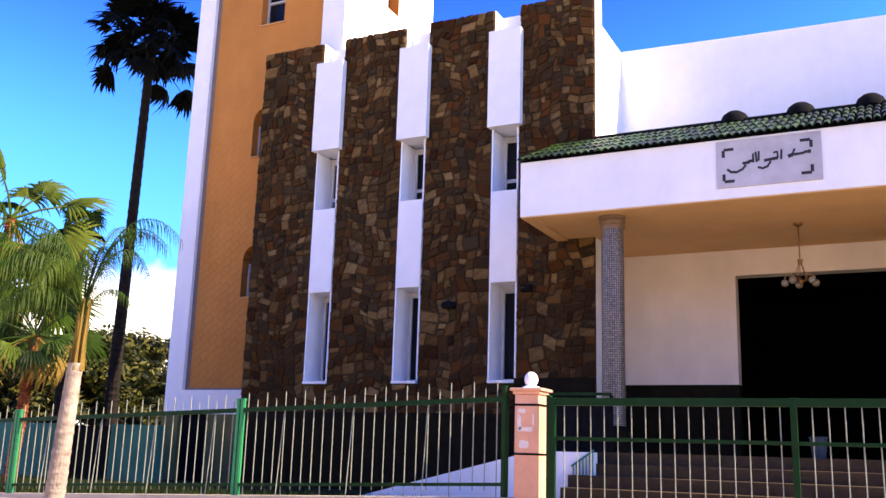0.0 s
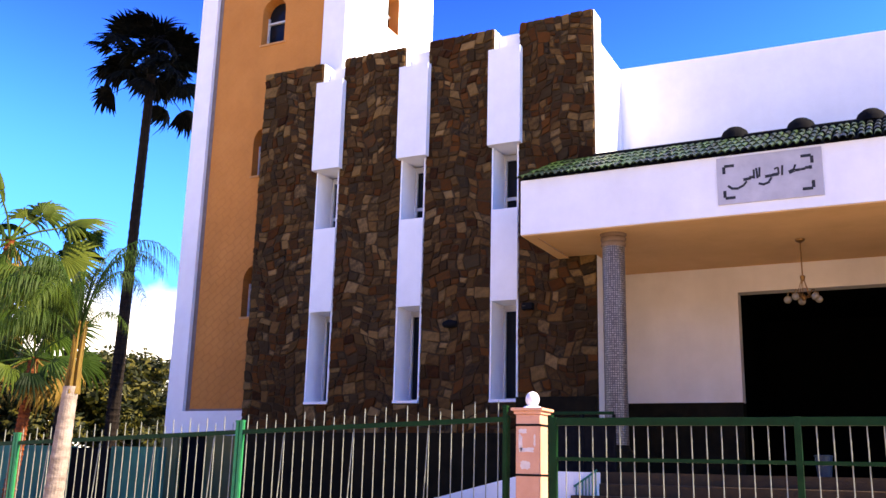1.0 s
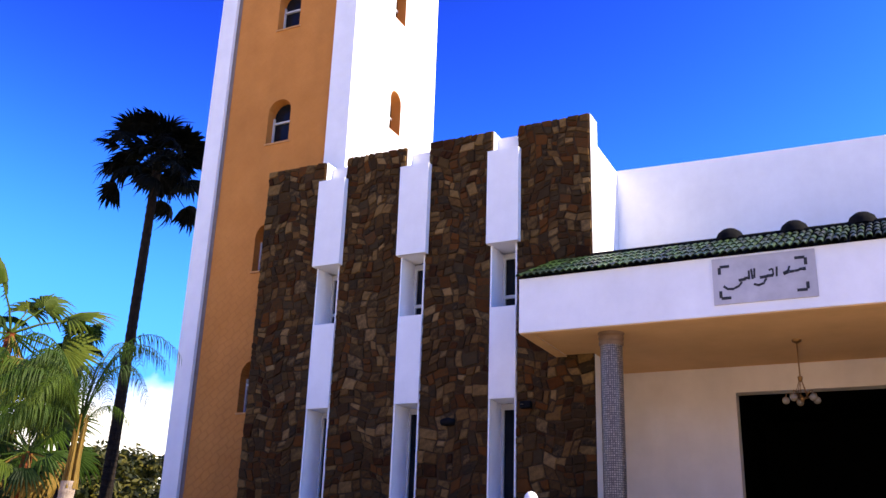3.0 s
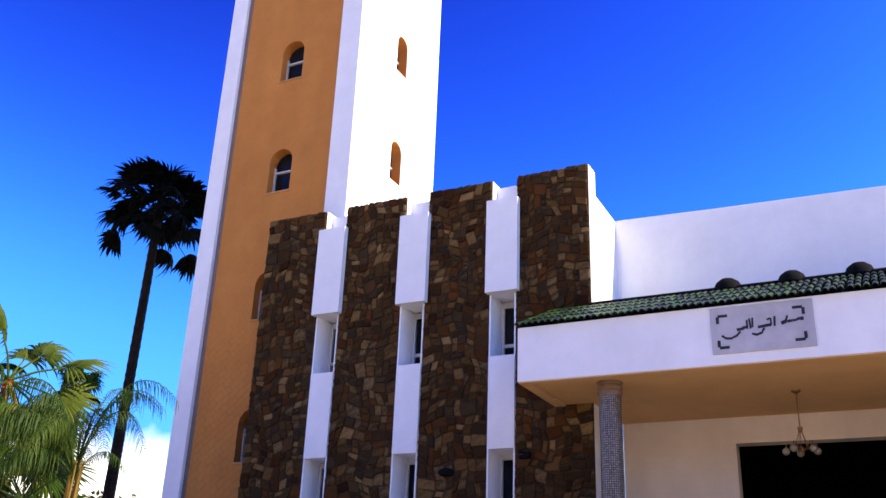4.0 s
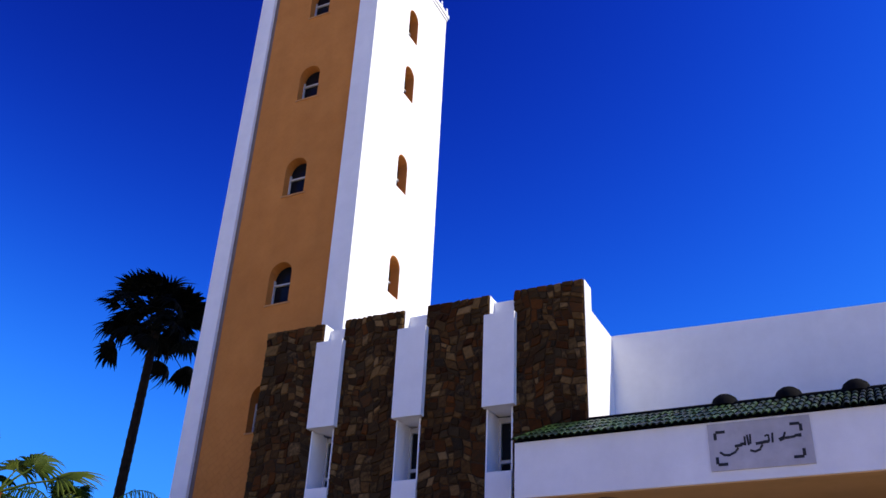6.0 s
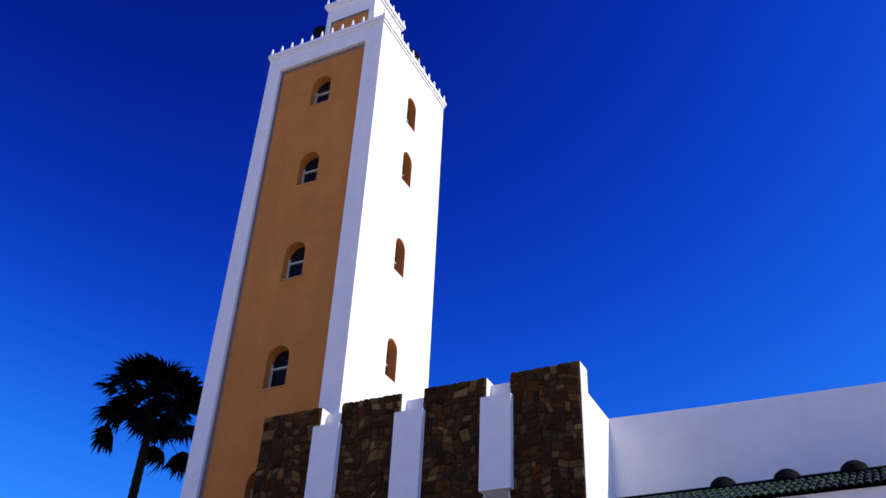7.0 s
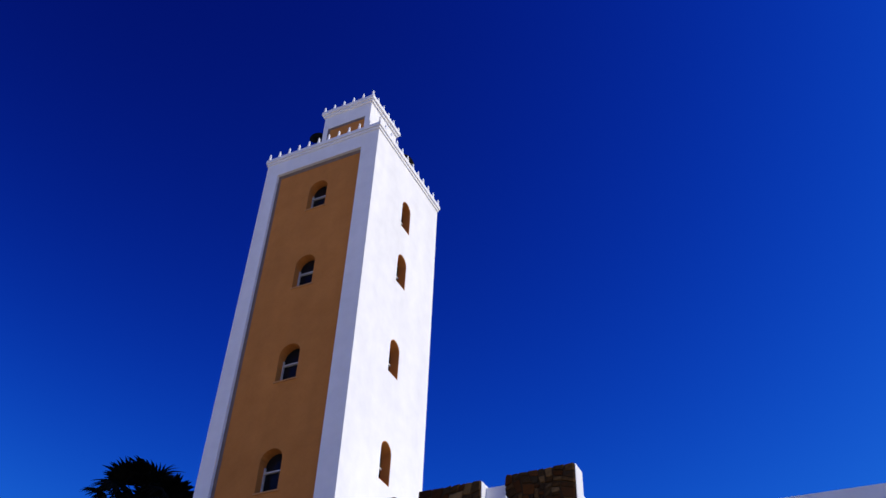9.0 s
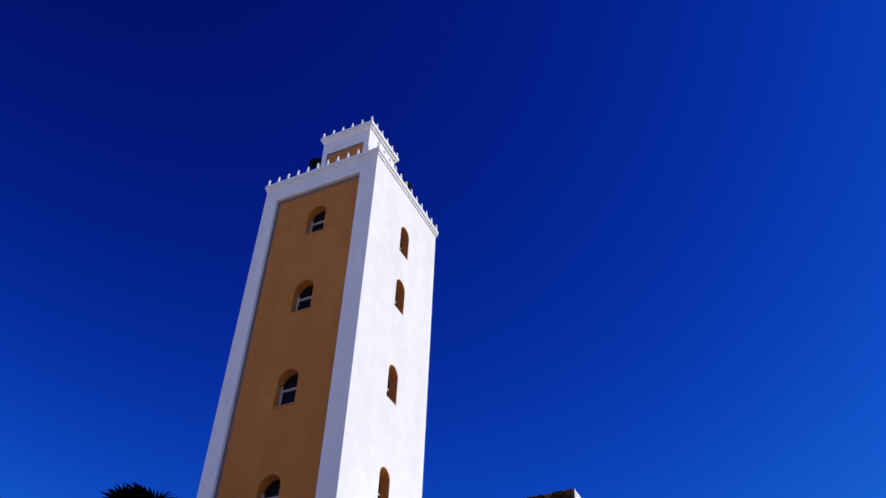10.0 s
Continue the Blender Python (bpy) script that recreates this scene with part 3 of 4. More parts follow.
def picket(parent, x, top, bottom, o, y=FY, r=0.0062):
    """A square rod with a pointed tip, one shared mesh for each length."""
    h = round(top - bottom, 2)
    if h not in pick:
        b = bmesh.new()
        lathe(b, [(r, 0), (r, h - 0.03), (0.002, h)], (0, 0, 0), 6)
        ob = part("picket", b, ROD, parent)
        pick[h] = ob.data
    else:
        ob = new("picket", pick[h])
        ob.parent = parent
    ob.location = (x - o[0], y - o[1], bottom - o[2])
    return ob


for x0, x1 in ((-15.1, -11.28), (-11.22, -7.44), (-7.38, -3.97)):
    o = (x0, FY, rail_z(x0) - 1.0)
    fence = empty("fence_panel", o, "green metal fence panel with pale pointed rods", "fence", "fence panels")
    part("top_rail", sloped_bar(x0 + 0.022, x1 - 0.022, 0.0, 0.052, o=o), GREEN, fence, "green flat rail")
    part("bottom_rail", sloped_bar(x0 + 0.022, x1 - 0.022, 0.87, 0.035, o=o), GREEN, fence, "green flat rail")
    for xp in (x0, x1):
        z = rail_z(xp)
        p = part("post", boxes((xp - 0.021, xp + 0.021, FY - 0.025, FY + 0.025, z - 1.02, z + 0.12), bevel=0.004, off=o), GREEN if xp > -4 else POST_SUNLIT, fence)
        part("post_cap", boxes((xp - 0.027, xp + 0.027, FY - 0.031, FY + 0.031, z + 0.12, z + 0.14), bevel=0.004, off=o), GREEN if xp > -4 else POST_SUNLIT, p)
    n = int((x1 - x0 - 0.1) / 0.13)
    for k in range(n):
        x = x0 + 0.08 + (x1 - x0 - 0.16) * k / (n - 1)
        z = rail_z(x)
        picket(fence, x, z + (0.20 if k % 2 == 0 else 0.12), z - (1.0 if k % 4 == 0 else 0.93), o)
        if k % 7 == 4:
            part("brace", tube(bmesh.new(), [(x - o[0], FY - 0.015 - o[1], z - 0.06 - o[2]), (x - 0.03 - o[0], FY - 0.05 - o[1], z - 1.0 - o[2])], 0.006, 6), ROD, fence)

# gate leaves
for x0, x1 in ((-3.45, -1.10), (-1.10, 1.24)):
    o = (x0, FY, 0.99)
    gate = empty("gate_leaf", o, "closed green metal gate leaf with slender bars", "gate", "gate leaves")
    part("top_rail", boxes((x0, x1, FY - 0.025, FY + 0.025, 2.255, 2.33), bevel=0.004, off=o), GREEN, gate)
    part("middle_rail", boxes((x0, x1, FY - 0.018, FY + 0.018, 1.91, 1.945), off=o), GREEN, gate)
    part("bottom_rail", boxes((x0, x1, FY - 0.025, FY + 0.025, 0.99, 1.06), off=o), GREEN, gate)
    for xp in ((x0 + 0.015, x1 - 0.02) if x0 < -2 else (x1 - 0.03,)):
        part("stile", boxes((xp - 0.028, xp + 0.028, FY - 0.028, FY + 0.028, 0.985, 2.335), bevel=0.004, off=o), GREEN, gate)
    n = int((x1 - x0) / 0.131)
    for k in range(1, n):
        picket(gate, x0 + (x1 - x0) * k / n, 2.262, 1.05, o, r=0.0055)
for xp in (-3.96, -3.48):
    tagged(part("gate_post", boxes((xp - 0.02, xp + 0.02, FY - 0.02, FY + 0.06, 0.95, 2.36), bevel=0.004), GREEN), "dark green gate post against the pillar", "post", "gate posts")
# bands and flaked patches on the pillar
for z in (0.80, 1.30):
    part("band", boxes((-0.156, 0.156, -0.156, 0.156, z, z + 0.022)), BLACK, gp, "black groove band")
FLAKE = material("bare_pale_plaster", [(0.55, 0.48, 0.46), (0.72, 0.62, 0.60)], 12, 0.95, 0.4)


def patch(cx, cz, w, h, seed):
    rnd = random.Random(seed)
    b = bmesh.new()
    pts = []
    for k in range(22):
        a = 2 * math.pi * k / 22
        f = 0.75 + 0.35 * rnd.random()
        pts.append((cx + w * f * max(-0.8, min(0.8, math.cos(a))), cz + h * f * max(-0.8, min(0.8, math.sin(a)))))
    prism(b, pts, lambda u, v, k: (u, -0.1525 + 0.004 * k, v))
    part("flaked_patch", b, FLAKE, gp, "patch of bare pale plaster")


patch(-0.06, 1.25, 0.065, 0.03, 3), patch(-0.09, 1.13, 0.034, 0.11, 4), patch(-0.01, 1.06, 0.11, 0.03, 5), patch(0.085, 1.16, 0.016, 0.08, 7), patch(-0.03, 0.91, 0.075, 0.055, 6)

# ---------------------------------------------------------------- ramp, screen and small things by the porch
bm = bmesh.new()
prism(bm, [(-8.0, 0.98), (-4.0, 0.98), (-4.0, 1.81), (-4.85, 1.81)], lambda u, v, k: (u, 12.5 + 0.16 * k, v))
tagged(part("ramp_wall", bm, WHITE), "white sloping side wall of the entrance ramp", "ramp wall", kind="structure")
o = (-4.3, 12.45, 1.0)
hand = empty("stair_railing", o, "teal metal railing beside the entrance steps", "railing")
part("top_rail", tube(bmesh.new(), [(0, 0, 0.62), (0.32, 0, 0.84)], 0.014, 8), TEAL, hand)
for k in range(7):
    part("baluster", tube(bmesh.new(), [(0.03 + 0.045 * k, 0, 0.0), (0.03 + 0.045 * k, 0, 0.64 + 0.031 * k)], 0.009, 6), TEAL, hand)
sc = empty("metal_screen", (-4.82, 13.0, 1.0), "dark green metal screen beside the porch column", "screen")
part("panel", boxes((0, 0.92, 0, 0.02, 0.1, 1.55)), BLACK, sc, "dark sheet panel")
for xx in (0.0, 0.46, 0.92):
    part("post", boxes((xx - 0.02, xx + 0.02, -0.025, 0.03, 0, 1.60), bevel=0.003), BLACK, sc)
part("top_rail", boxes((0.0, 0.92, -0.03, 0.035, 1.60, 1.64), bevel=0.003), GREEN, sc)
bk_ = empty("bucket", (-1.25, 13.3, 1.82), "blue-grey plastic bucket standing on the porch edge", "bucket")
part("body", lathe(bmesh.new(), [(0.085, 0), (0.11, 0.26), (0.10, 0.255), (0.08, 0.02)], (0, 0, 0), 20), BUCKET, bk_, smooth=True)
part("rim", lathe(bmesh.new(), [(0.108, 0.25), (0.118, 0.255), (0.118, 0.27), (0.106, 0.272)], (0, 0, 0), 20, False), BUCKET, bk_, smooth=True)

# lamp, floodlight on the stone
bl = empty("bulkhead_lamp", (-7.45, 14.97, 4.33), "black oval bulkhead lamp on the stone wall", "wall lamp")
b = bmesh.new()
bmesh.ops.create_uvsphere(b, u_segments=20, v_segments=10, radius=1, matrix=Matrix.Diagonal((0.15, 0.07, 0.075, 1)))
part("body", b, BLACK, bl, smooth=True)
part("base", boxes((-0.13, 0.13, 0.0, 0.06, -0.06, 0.06), bevel=0.02), BLACK, bl)
fl = empty("floodlight", (-5.93, 14.96, 4.55), "small black floodlight with a pale lens on the stone wall", "floodlight")
part("body", boxes((-0.10, 0.10, -0.12, 0.0, -0.06, 0.06), bevel=0.015), BLACK, fl)
part("bracket", boxes((-0.03, 0.03, 0.0, 0.09, -0.03, 0.03)), BLACK, fl)
part("lens", lathe(bmesh.new(), [(0.028, -0.004), (0.028, 0.004)], (-0.05, -0.124, 0), 12), GLOBE, fl, "pale round lens").rotation_euler = (0, 0, 0)

# ---------------------------------------------------------------- chandelier
ch = empty("chandelier", (-1.52, 15.1, 5.385), "brass chandelier with frosted globes hanging from the porch ceiling", "chandelier")
part("ceiling_rose", lathe(bmesh.new(), [(0.075, 0), (0.07, -0.03), (0.02, -0.06)], (0, 0, 0), 16), BRASS, ch, smooth=True)
part("rod", tube(bmesh.new(), [(0, 0, -0.04), (0, 0, -0.58)], 0.011, 8), BRASS, ch)
part("hub", lathe(bmesh.new(), [(0.01, -0.56), (0.04, -0.58), (0.03, -0.64), (0.012, -0.66)], (0, 0, 0), 14), BRASS, ch, smooth=True)
part("bowl", lathe(bmesh.new(), [(0.01, -0.97), (0.03, -0.95), (0.04, -0.91), (0.015, -0.87)], (0, 0, 0), 18), BRASS, ch, smooth=True)
for k in range(5):
    a = radians(30 + 72 * k)
    c, s_ = math.cos(a), math.sin(a)
    part("chain", tube(bmesh.new(), [(0.02 * c, 0.02 * s_, -0.63), (0.10 * c, 0.10 * s_, -0.88)], 0.006, 5), BRASS, ch)
    arm = part("arm", tube(bmesh.new(), [(r * c, r * s_, z) for r, z in ((0.02, -0.92), (0.10, -0.90), (0.18, -0.82), (0.225, -0.82), (0.235, -0.89))], 0.009, 6), BRASS, ch)
    b = bmesh.new()
    bmesh.ops.create_uvsphere(b, u_segments=14, v_segments=9, radius=0.058, matrix=Matrix.Translation((0.235 * c, 0.235 * s_, -0.93)))
    part("globe", b, GLOBE, arm, "frosted glass globe", True)

# ---------------------------------------------------------------- sign
sg = empty("sign", (-2.4, 13.25, 5.52), "grey rectangular sign board with dark lettering on the white fascia", "sign")
part("board", boxes((0, 1.4, -0.015, 0.008, 0, 0.69), bevel=0.004), SIGN, sg)


def stroke(x, z, w, h, tilt, name="lettering_bar"):
    c, s_ = math.cos(radians(tilt)), math.sin(radians(tilt))
    w, h = (w * 1.04, h * 1.5) if w > h else (w * 1.55, h * 1.02)
    b = bmesh.new()
    prism(b, [(x + u * c - v * s_, z + u * s_ + v * c) for u, v in ((-w / 2, -h / 2), (w / 2, -h / 2), (w / 2, h / 2), (-w / 2, h / 2))], lambda u, v, k: (u, -0.0185 + 0.004 * k, v))
    return part(name, b, INK, sg, "dark painted bar")


for x, z, w, h, t in ((0.17, 0.25, 0.06, 0.022, -40), (0.24, 0.22, 0.10, 0.024, -6), (0.33, 0.24, 0.08, 0.022, 24), (0.385, 0.285, 0.06, 0.02, 50), (0.41, 0.34, 0.10, 0.028, 6), (0.47, 0.36, 0.06, 0.026, 0),
                      (0.505, 0.40, 0.018, 0.13, 0), (0.545, 0.41, 0.018, 0.15, 4), (0.58, 0.42, 0.018, 0.14, -3), (0.60, 0.245, 0.08, 0.022, -20), (0.67, 0.25, 0.08, 0.022, 18), (0.72, 0.30, 0.06, 0.02, 55),
                      (0.70, 0.35, 0.10, 0.028, 5), (0.79, 0.36, 0.08, 0.03, 3), (0.83, 0.41, 0.016, 0.10, 2), (0.80, 0.45, 0.05, 0.018, 20), (0.88, 0.41, 0.018, 0.14, -4),
                      (1.00, 0.38, 0.07, 0.036, 20), (1.04, 0.43, 0.018, 0.09, -20), (1.08, 0.39, 0.07, 0.026, 3), (1.15, 0.395, 0.06, 0.024, 5), (1.20, 0.41, 0.03, 0.04, 0), (1.245, 0.41, 0.04, 0.034, 0)):
    stroke(x, z, w, h, t)
for cx, cz, dx, dz in ((0.10, 0.56, 1, -1), (1.27, 0.58, -1, -1), (0.10, 0.09, 1, 1), (1.27, 0.11, -1, 1)):
    stroke(cx + dx * 0.075, cz, 0.13, 0.028, 0, "corner_bar")
    stroke(cx, cz + dz * 0.06, 0.028, 0.10, 0, "corner_bar")

# ---------------------------------------------------------------- loudspeakers on the minaret
for lx, ly, lz, turn in ((-13.80, 17.0, 24.72, -70), (-10.72, 17.7, 22.98, -20)):
    sp = empty("loudspeaker", (lx, ly, lz), "dark horn loudspeaker on the minaret roof", "loudspeaker", "loudspeakers")
    h = lathe(bmesh.new(), [(0.05, -0.22), (0.06, -0.12), (0.05, -0.05), (0.10, 0.08), (0.27, 0.2), (0.26, 0.2), (0.09, 0.07)], (0, 0, 0), 18)
    bmesh.ops.transform(h, matrix=pose(0, 0, 0.22, 0, 90, turn), verts=h.verts[:])
    part("horn", h, BLACK, sp, smooth=True)
    part("stand", boxes((-0.025, 0.025, -0.025, 0.025, -0.5, 0.2), *([(0, 0.3, -0.02, 0.02, -0.1, -0.06)] if lz > 24 else [])), BLACK, sp)


# ---------------------------------------------------------------- plants
def fan_mesh(name, petiole, radius, blades, span, droop, seed, mat, width=0.05):
    """A fan palm leaf along +x: a stalk and a fan of folded, drooping blades."""
    rnd = random.Random(seed)
    b = bmesh.new()
    tube(b, [(0, 0, 0), (petiole * 0.5, 0, 0.04 * petiole), (petiole, 0, 0)], [0.018, 0.013, 0.009], 5)
    for k in range(blades):
        a = radians(-span / 2 + span * (k + rnd.uniform(-0.2, 0.2)) / (blades - 1))
        L = radius * (0.72 + 0.28 * math.cos(a * 0.75)) * rnd.uniform(0.85, 1.08)
        dr = droop * rnd.uniform(0.6, 1.5)
        c, s_ = math.cos(a), math.sin(a)
        prev = None
        for f, w in ((0.02, 0.25), (0.30, 0.95), (0.55, 0.85), (0.80, 0.45), (1.0, 0.04)):
            r = L * f * (1 - 0.25 * dr * f * f)
            z = -dr * L * (max(0.0, f - 0.25) ** 1.8) * 1.1 + 0.05 * radius * math.cos(a)
            ww = width * radius * w
            row = [b.verts.new((petiole + r * c - ww * s_ * q, r * s_ + ww * c * q, z + (0.7 * ww if q == 0 else 0))) for q in (-1, 0, 1)]
            if prev:
                b.faces.new((prev[0], prev[1], row[1], row[0])), b.faces.new((prev[1], prev[2], row[2], row[1]))
            prev = row
    me = bpy.data.meshes.new(name)
    b.to_mesh(me)
    b.free()
    me.materials.append(mat)
    return me


def frond_mesh(name, bend, seed, mat, leaflets=46, leaflet=0.36):
    """A feather palm frond in the x-z plane that arches over along four control points, with two rows of hanging leaflets."""
    rnd = random.Random(seed)
    b = bmesh.new()
    P = [Vector((x, 0, z)) for x, z in bend]
    pt_ = lambda f: P[0] * (1 - f) ** 3 + P[1] * 3 * f * (1 - f) ** 2 + P[2] * 3 * f * f * (1 - f) + P[3] * f ** 3
    tube(b, [pt_(k / 12) for k in range(13)], [0.013 - 0.011 * k / 12 for k in range(13)], 5)
    for k in range(leaflets):
        f = 0.22 + 0.78 * k / (leaflets - 1)
        base = pt_(f)
        d = (pt_(min(1, f + 0.02)) - pt_(f - 0.02)).normalized()
        ll = leaflet * (0.45 + 0.55 * math.sin(math.pi * min(1, 0.15 + 0.75 * f)))
        for q in (-1, 1):
            lq = ll * rnd.uniform(0.75, 1.2)
            out = (d * rnd.uniform(0.25, 0.6) + Vector((0, q, 0)) * rnd.uniform(0.45, 0.8) + Vector((0, 0, rnd.uniform(0.0, 0.35)))).normalized()
            prev = None
            for g, w in ((0, 0.6), (0.3, 1.0), (0.65, 0.85), (1.0, 0.1)):
                p = base + out * lq * g * (1 - 0.42 * g) + Vector((0, 0, -0.95 * lq * g * g))
                ww = 0.0058 * w
                row = [b.verts.new(p - d * ww), b.verts.new(p + d * ww)]
                if prev:
                    b.faces.new((prev[0], prev[1], row[1], row[0]))
                prev = row
    me = bpy.data.meshes.new(name)
    b.to_mesh(me)
    b.free()
    me.materials.append(mat)
    return me


def leaf(parent, me, at, azim, elev, roll=0, scale=1.0, name="leaf"):
    ob = new(name, me)
    ob.parent = parent
    ob.matrix_basis = Matrix.LocRotScale(at, Euler((radians(roll), radians(-elev), radians(azim))), (scale,) * 3)
    return ob


def ringed_trunk(bm, pts, r0, r1, rings, bulge, seed, seg=16):
    rnd = random.Random(seed)
    pts = [Vector(p) for p in pts]
    n = rings * 3
    P, R = [], []
    for k in range(n + 1):
        f = k / n
        x = f * (len(pts) - 1)
        i = min(int(x), len(pts) - 2)
        P.append(pts[i].lerp(pts[i + 1], x - i))
        R.append((r0 + (r1 - r0) * f) * (1 + (bulge if k % 3 == 0 else -bulge * 0.4) * rnd.uniform(0.4, 1.3)))
    return tube(bm, P, R, seg)


# tall fan palm behind the minaret
TB, TT = Vector((-19.68, 19.12, 1.0)), Vector((-18.22, 17.83, 12.2))
tall = empty("palm_tree", TB, "tall slender fan palm with a shaggy crown in near-black silhouette", "palm tree")
mid = (TT - TB) * 0.55 + Vector((-0.10, 0.1, 0))
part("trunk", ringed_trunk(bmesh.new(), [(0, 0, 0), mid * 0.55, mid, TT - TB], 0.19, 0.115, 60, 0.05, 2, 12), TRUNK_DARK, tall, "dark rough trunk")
# Near-black leaves: the silhouette against the sky is put into the colour.
fans = [fan_mesh("leaf", q, r, 24, 150, d, 10 + i, LEAF_SILHOUETTE, 0.075) for i, (q, r, d) in enumerate(((1.15, 0.85, 0.45), (0.85, 0.9, 0.7), (1.2, 0.78, 0.95), (0.55, 0.85, 0.5)))]
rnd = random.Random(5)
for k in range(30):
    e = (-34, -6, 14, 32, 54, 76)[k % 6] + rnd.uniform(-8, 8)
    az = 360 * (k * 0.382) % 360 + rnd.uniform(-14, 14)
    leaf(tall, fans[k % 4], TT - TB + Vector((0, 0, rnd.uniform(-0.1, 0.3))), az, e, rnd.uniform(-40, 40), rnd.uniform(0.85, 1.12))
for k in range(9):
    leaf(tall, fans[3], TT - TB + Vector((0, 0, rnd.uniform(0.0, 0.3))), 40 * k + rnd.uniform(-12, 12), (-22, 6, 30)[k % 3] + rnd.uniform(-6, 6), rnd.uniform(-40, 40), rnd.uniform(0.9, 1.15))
part("heart", tube(bmesh.new(), [TT - TB, TT - TB + Vector((0, 0, 0.9)), TT - TB + Vector((0.03, 0.03, 1.75))], [0.15, 0.10, 0.012], 8), LEAF_SILHOUETTE, tall)

# feather palm on the pavement
QB = Vector((-6.43, 5.73, 0.62))
queen = empty("palm_tree", QB, "feather palm with a pale ringed trunk and arching fronds", "palm tree")
part("trunk", ringed_trunk(bmesh.new(), [(0, 0, 0), (0.06, 0, 0.8), (0.13, -0.01, 1.76)], 0.098, 0.060, 24, 0.035, 8, 20), TRUNK_PALE, queen, "pale ringed trunk")
for k in range(6):
    a = radians(60 * k)
    part("leaf_base", tube(bmesh.new(), [(0.13 + 0.05 * math.cos(a), 0.05 * math.sin(a), 1.70), (0.14 + 0.04 * math.cos(a), 0.04 * math.sin(a), 1.95), (0.045 * math.cos(a) + 0.16, 0.045 * math.sin(a), 2.3)], [0.020, 0.012, 0.006], 6), LEAF_DRY, queen, "yellowing leaf base")
ARCH = (((0, 0), (0.15, 0.9), (0.6, 1.35), (0.95, 0.55)), ((0, 0), (0.25, 0.6), (0.7, 0.85), (1.1, 0.15)), ((0, 0), (0.3, 0.35), (0.75, 0.35), (1.05, -0.35)), ((0, 0), (0.10, 0.9), (0.5, 1.6), (1.0, 1.05)))
fr = [frond_mesh("frond", bend, 30 + i, FROND, 56 if i < 3 else 34, 0.30) for i, bend in enumerate(ARCH)]
for az, i, sc_ in ((34, 3, 0.60), (50, 3, 0.72), (64, 3, 0.66), (80, 0, 0.66), (100, 3, 0.7), (120, 0, 0.70), (140, 0, 0.66), (165, 1, 0.8), (182, 1, 0.9), (196, 0, 0.70), (206, 1, 0.95), (214, 2, 0.8), (222, 1, 0.85), (230, 0, 0.62), (238, 2, 0.9), (244, 1, 0.66), (252, 1, 0.8),
                   (262, 2, 0.85), (275, 1, 0.6), (290, 1, 0.7), (205, 2, 0.7), (225, 1, 0.5), (310, 0, 0.45), (175, 2, 0.75), (247, 0, 0.5), (190, 1, 0.6), (235, 1, 0.95), (212, 0, 0.85), (200, 1, 0.75), (256, 0, 0.66), (20, 1, 0.4), (330, 1, 0.4)):
    leaf(queen, fr[i], Vector((0.14, 0, 2.15)), az, 0, 0, sc_, "frond")

# fan palms by the fence, with rust-brown trunks
BARK_RUST = material("rust_brown_bark", [(0.07, 0.018, 0.008), (0.22, 0.065, 0.025)], 9, 0.95, 0.8, 40, spec=0.1)
ff = [fan_mesh("leaf", p, r, 22, 200, d, 50 + i, LEAF, 0.047) for i, (p, r, d) in enumerate(((0.62, 0.60, 0.35), (0.75, 0.55, 0.6), (0.5, 0.5, 0.8)))]
fd = fan_mesh("leaf", 0.42, 0.42, 18, 190, 1.1, 77, LEAF_DRY, 0.06)


# Shaded copies of the fan leaves: the shade is in their darker colour.
ff_shaded = [fan_mesh("leaf", p, r, 22, 200, d, 55 + i, FROND, 0.05) for i, (p, r, d) in enumerate(((0.62, 0.60, 0.35), (0.75, 0.55, 0.6), (0.5, 0.5, 0.8)))]


def fan_palm(base, height, spec, dry, seed, label, size=1.0, blades=ff):
    rnd = random.Random(seed)
    ob = empty("palm_tree", base, label, "palm tree")
    top = Vector((0.05, 0.03, height))
    part("trunk", ringed_trunk(bmesh.new(), [(-0.06, -0.04, 0), (0, 0, height / 2), top], 0.095, 0.075, int(14 * height), 0.12, seed, 14), BARK_RUST, ob, "rust-brown fibrous trunk")
    for az, e, i, roll in spec:
        leaf(ob, blades[i], top, az + rnd.uniform(-6, 6), e, roll + rnd.uniform(-8, 8), size * rnd.uniform(0.9, 1.1))
    for az, e in dry:
        leaf(ob, fd, top, az, e, 0, size)
    return ob


fan_palm(Vector((-12.75, 9.85, 1.0)), 4.15, ((52, 22, 0, 20), (48, -14, 0, 62), (62, -38, 1, 55), (232, -6, 0, -60), (215, 72, 0, 0), (250, 30, 1, -50), (-20, -52, 1, 0), (120, 50, 2, 20), (150, 30, 2, 0), (80, 48, 2, 40), (30, -58, 2, 30), (-60, -30, 2, -20), (290, 10, 2, -30), (35, -30, 2, 50)),
         ((0, -52), (-35, -62), (30, -66), (330, -70)), 11, "fan palm with bright folded leaves and a rust-brown trunk", 1.32)
fan_palm(Vector((-12.05, 10.0, 1.0)), 2.3, ((235, 16, 0, -55), (230, -12, 0, -62), (52, -4, 2, 60), (40, 40, 2, 40), (215, 50, 1, -40), (90, 60, 2, 0), (-38, -30, 2, 0), (-10, -10, 2, 30), (-70, -20, 2, -30), (150, 40, 2, 0), (240, 35, 2, -50)),
         ((52, -16), (10, -40), (230, -35), (330, -50)), 12, "small fan palm with yellowing lower leaves behind the fence", 1.2)
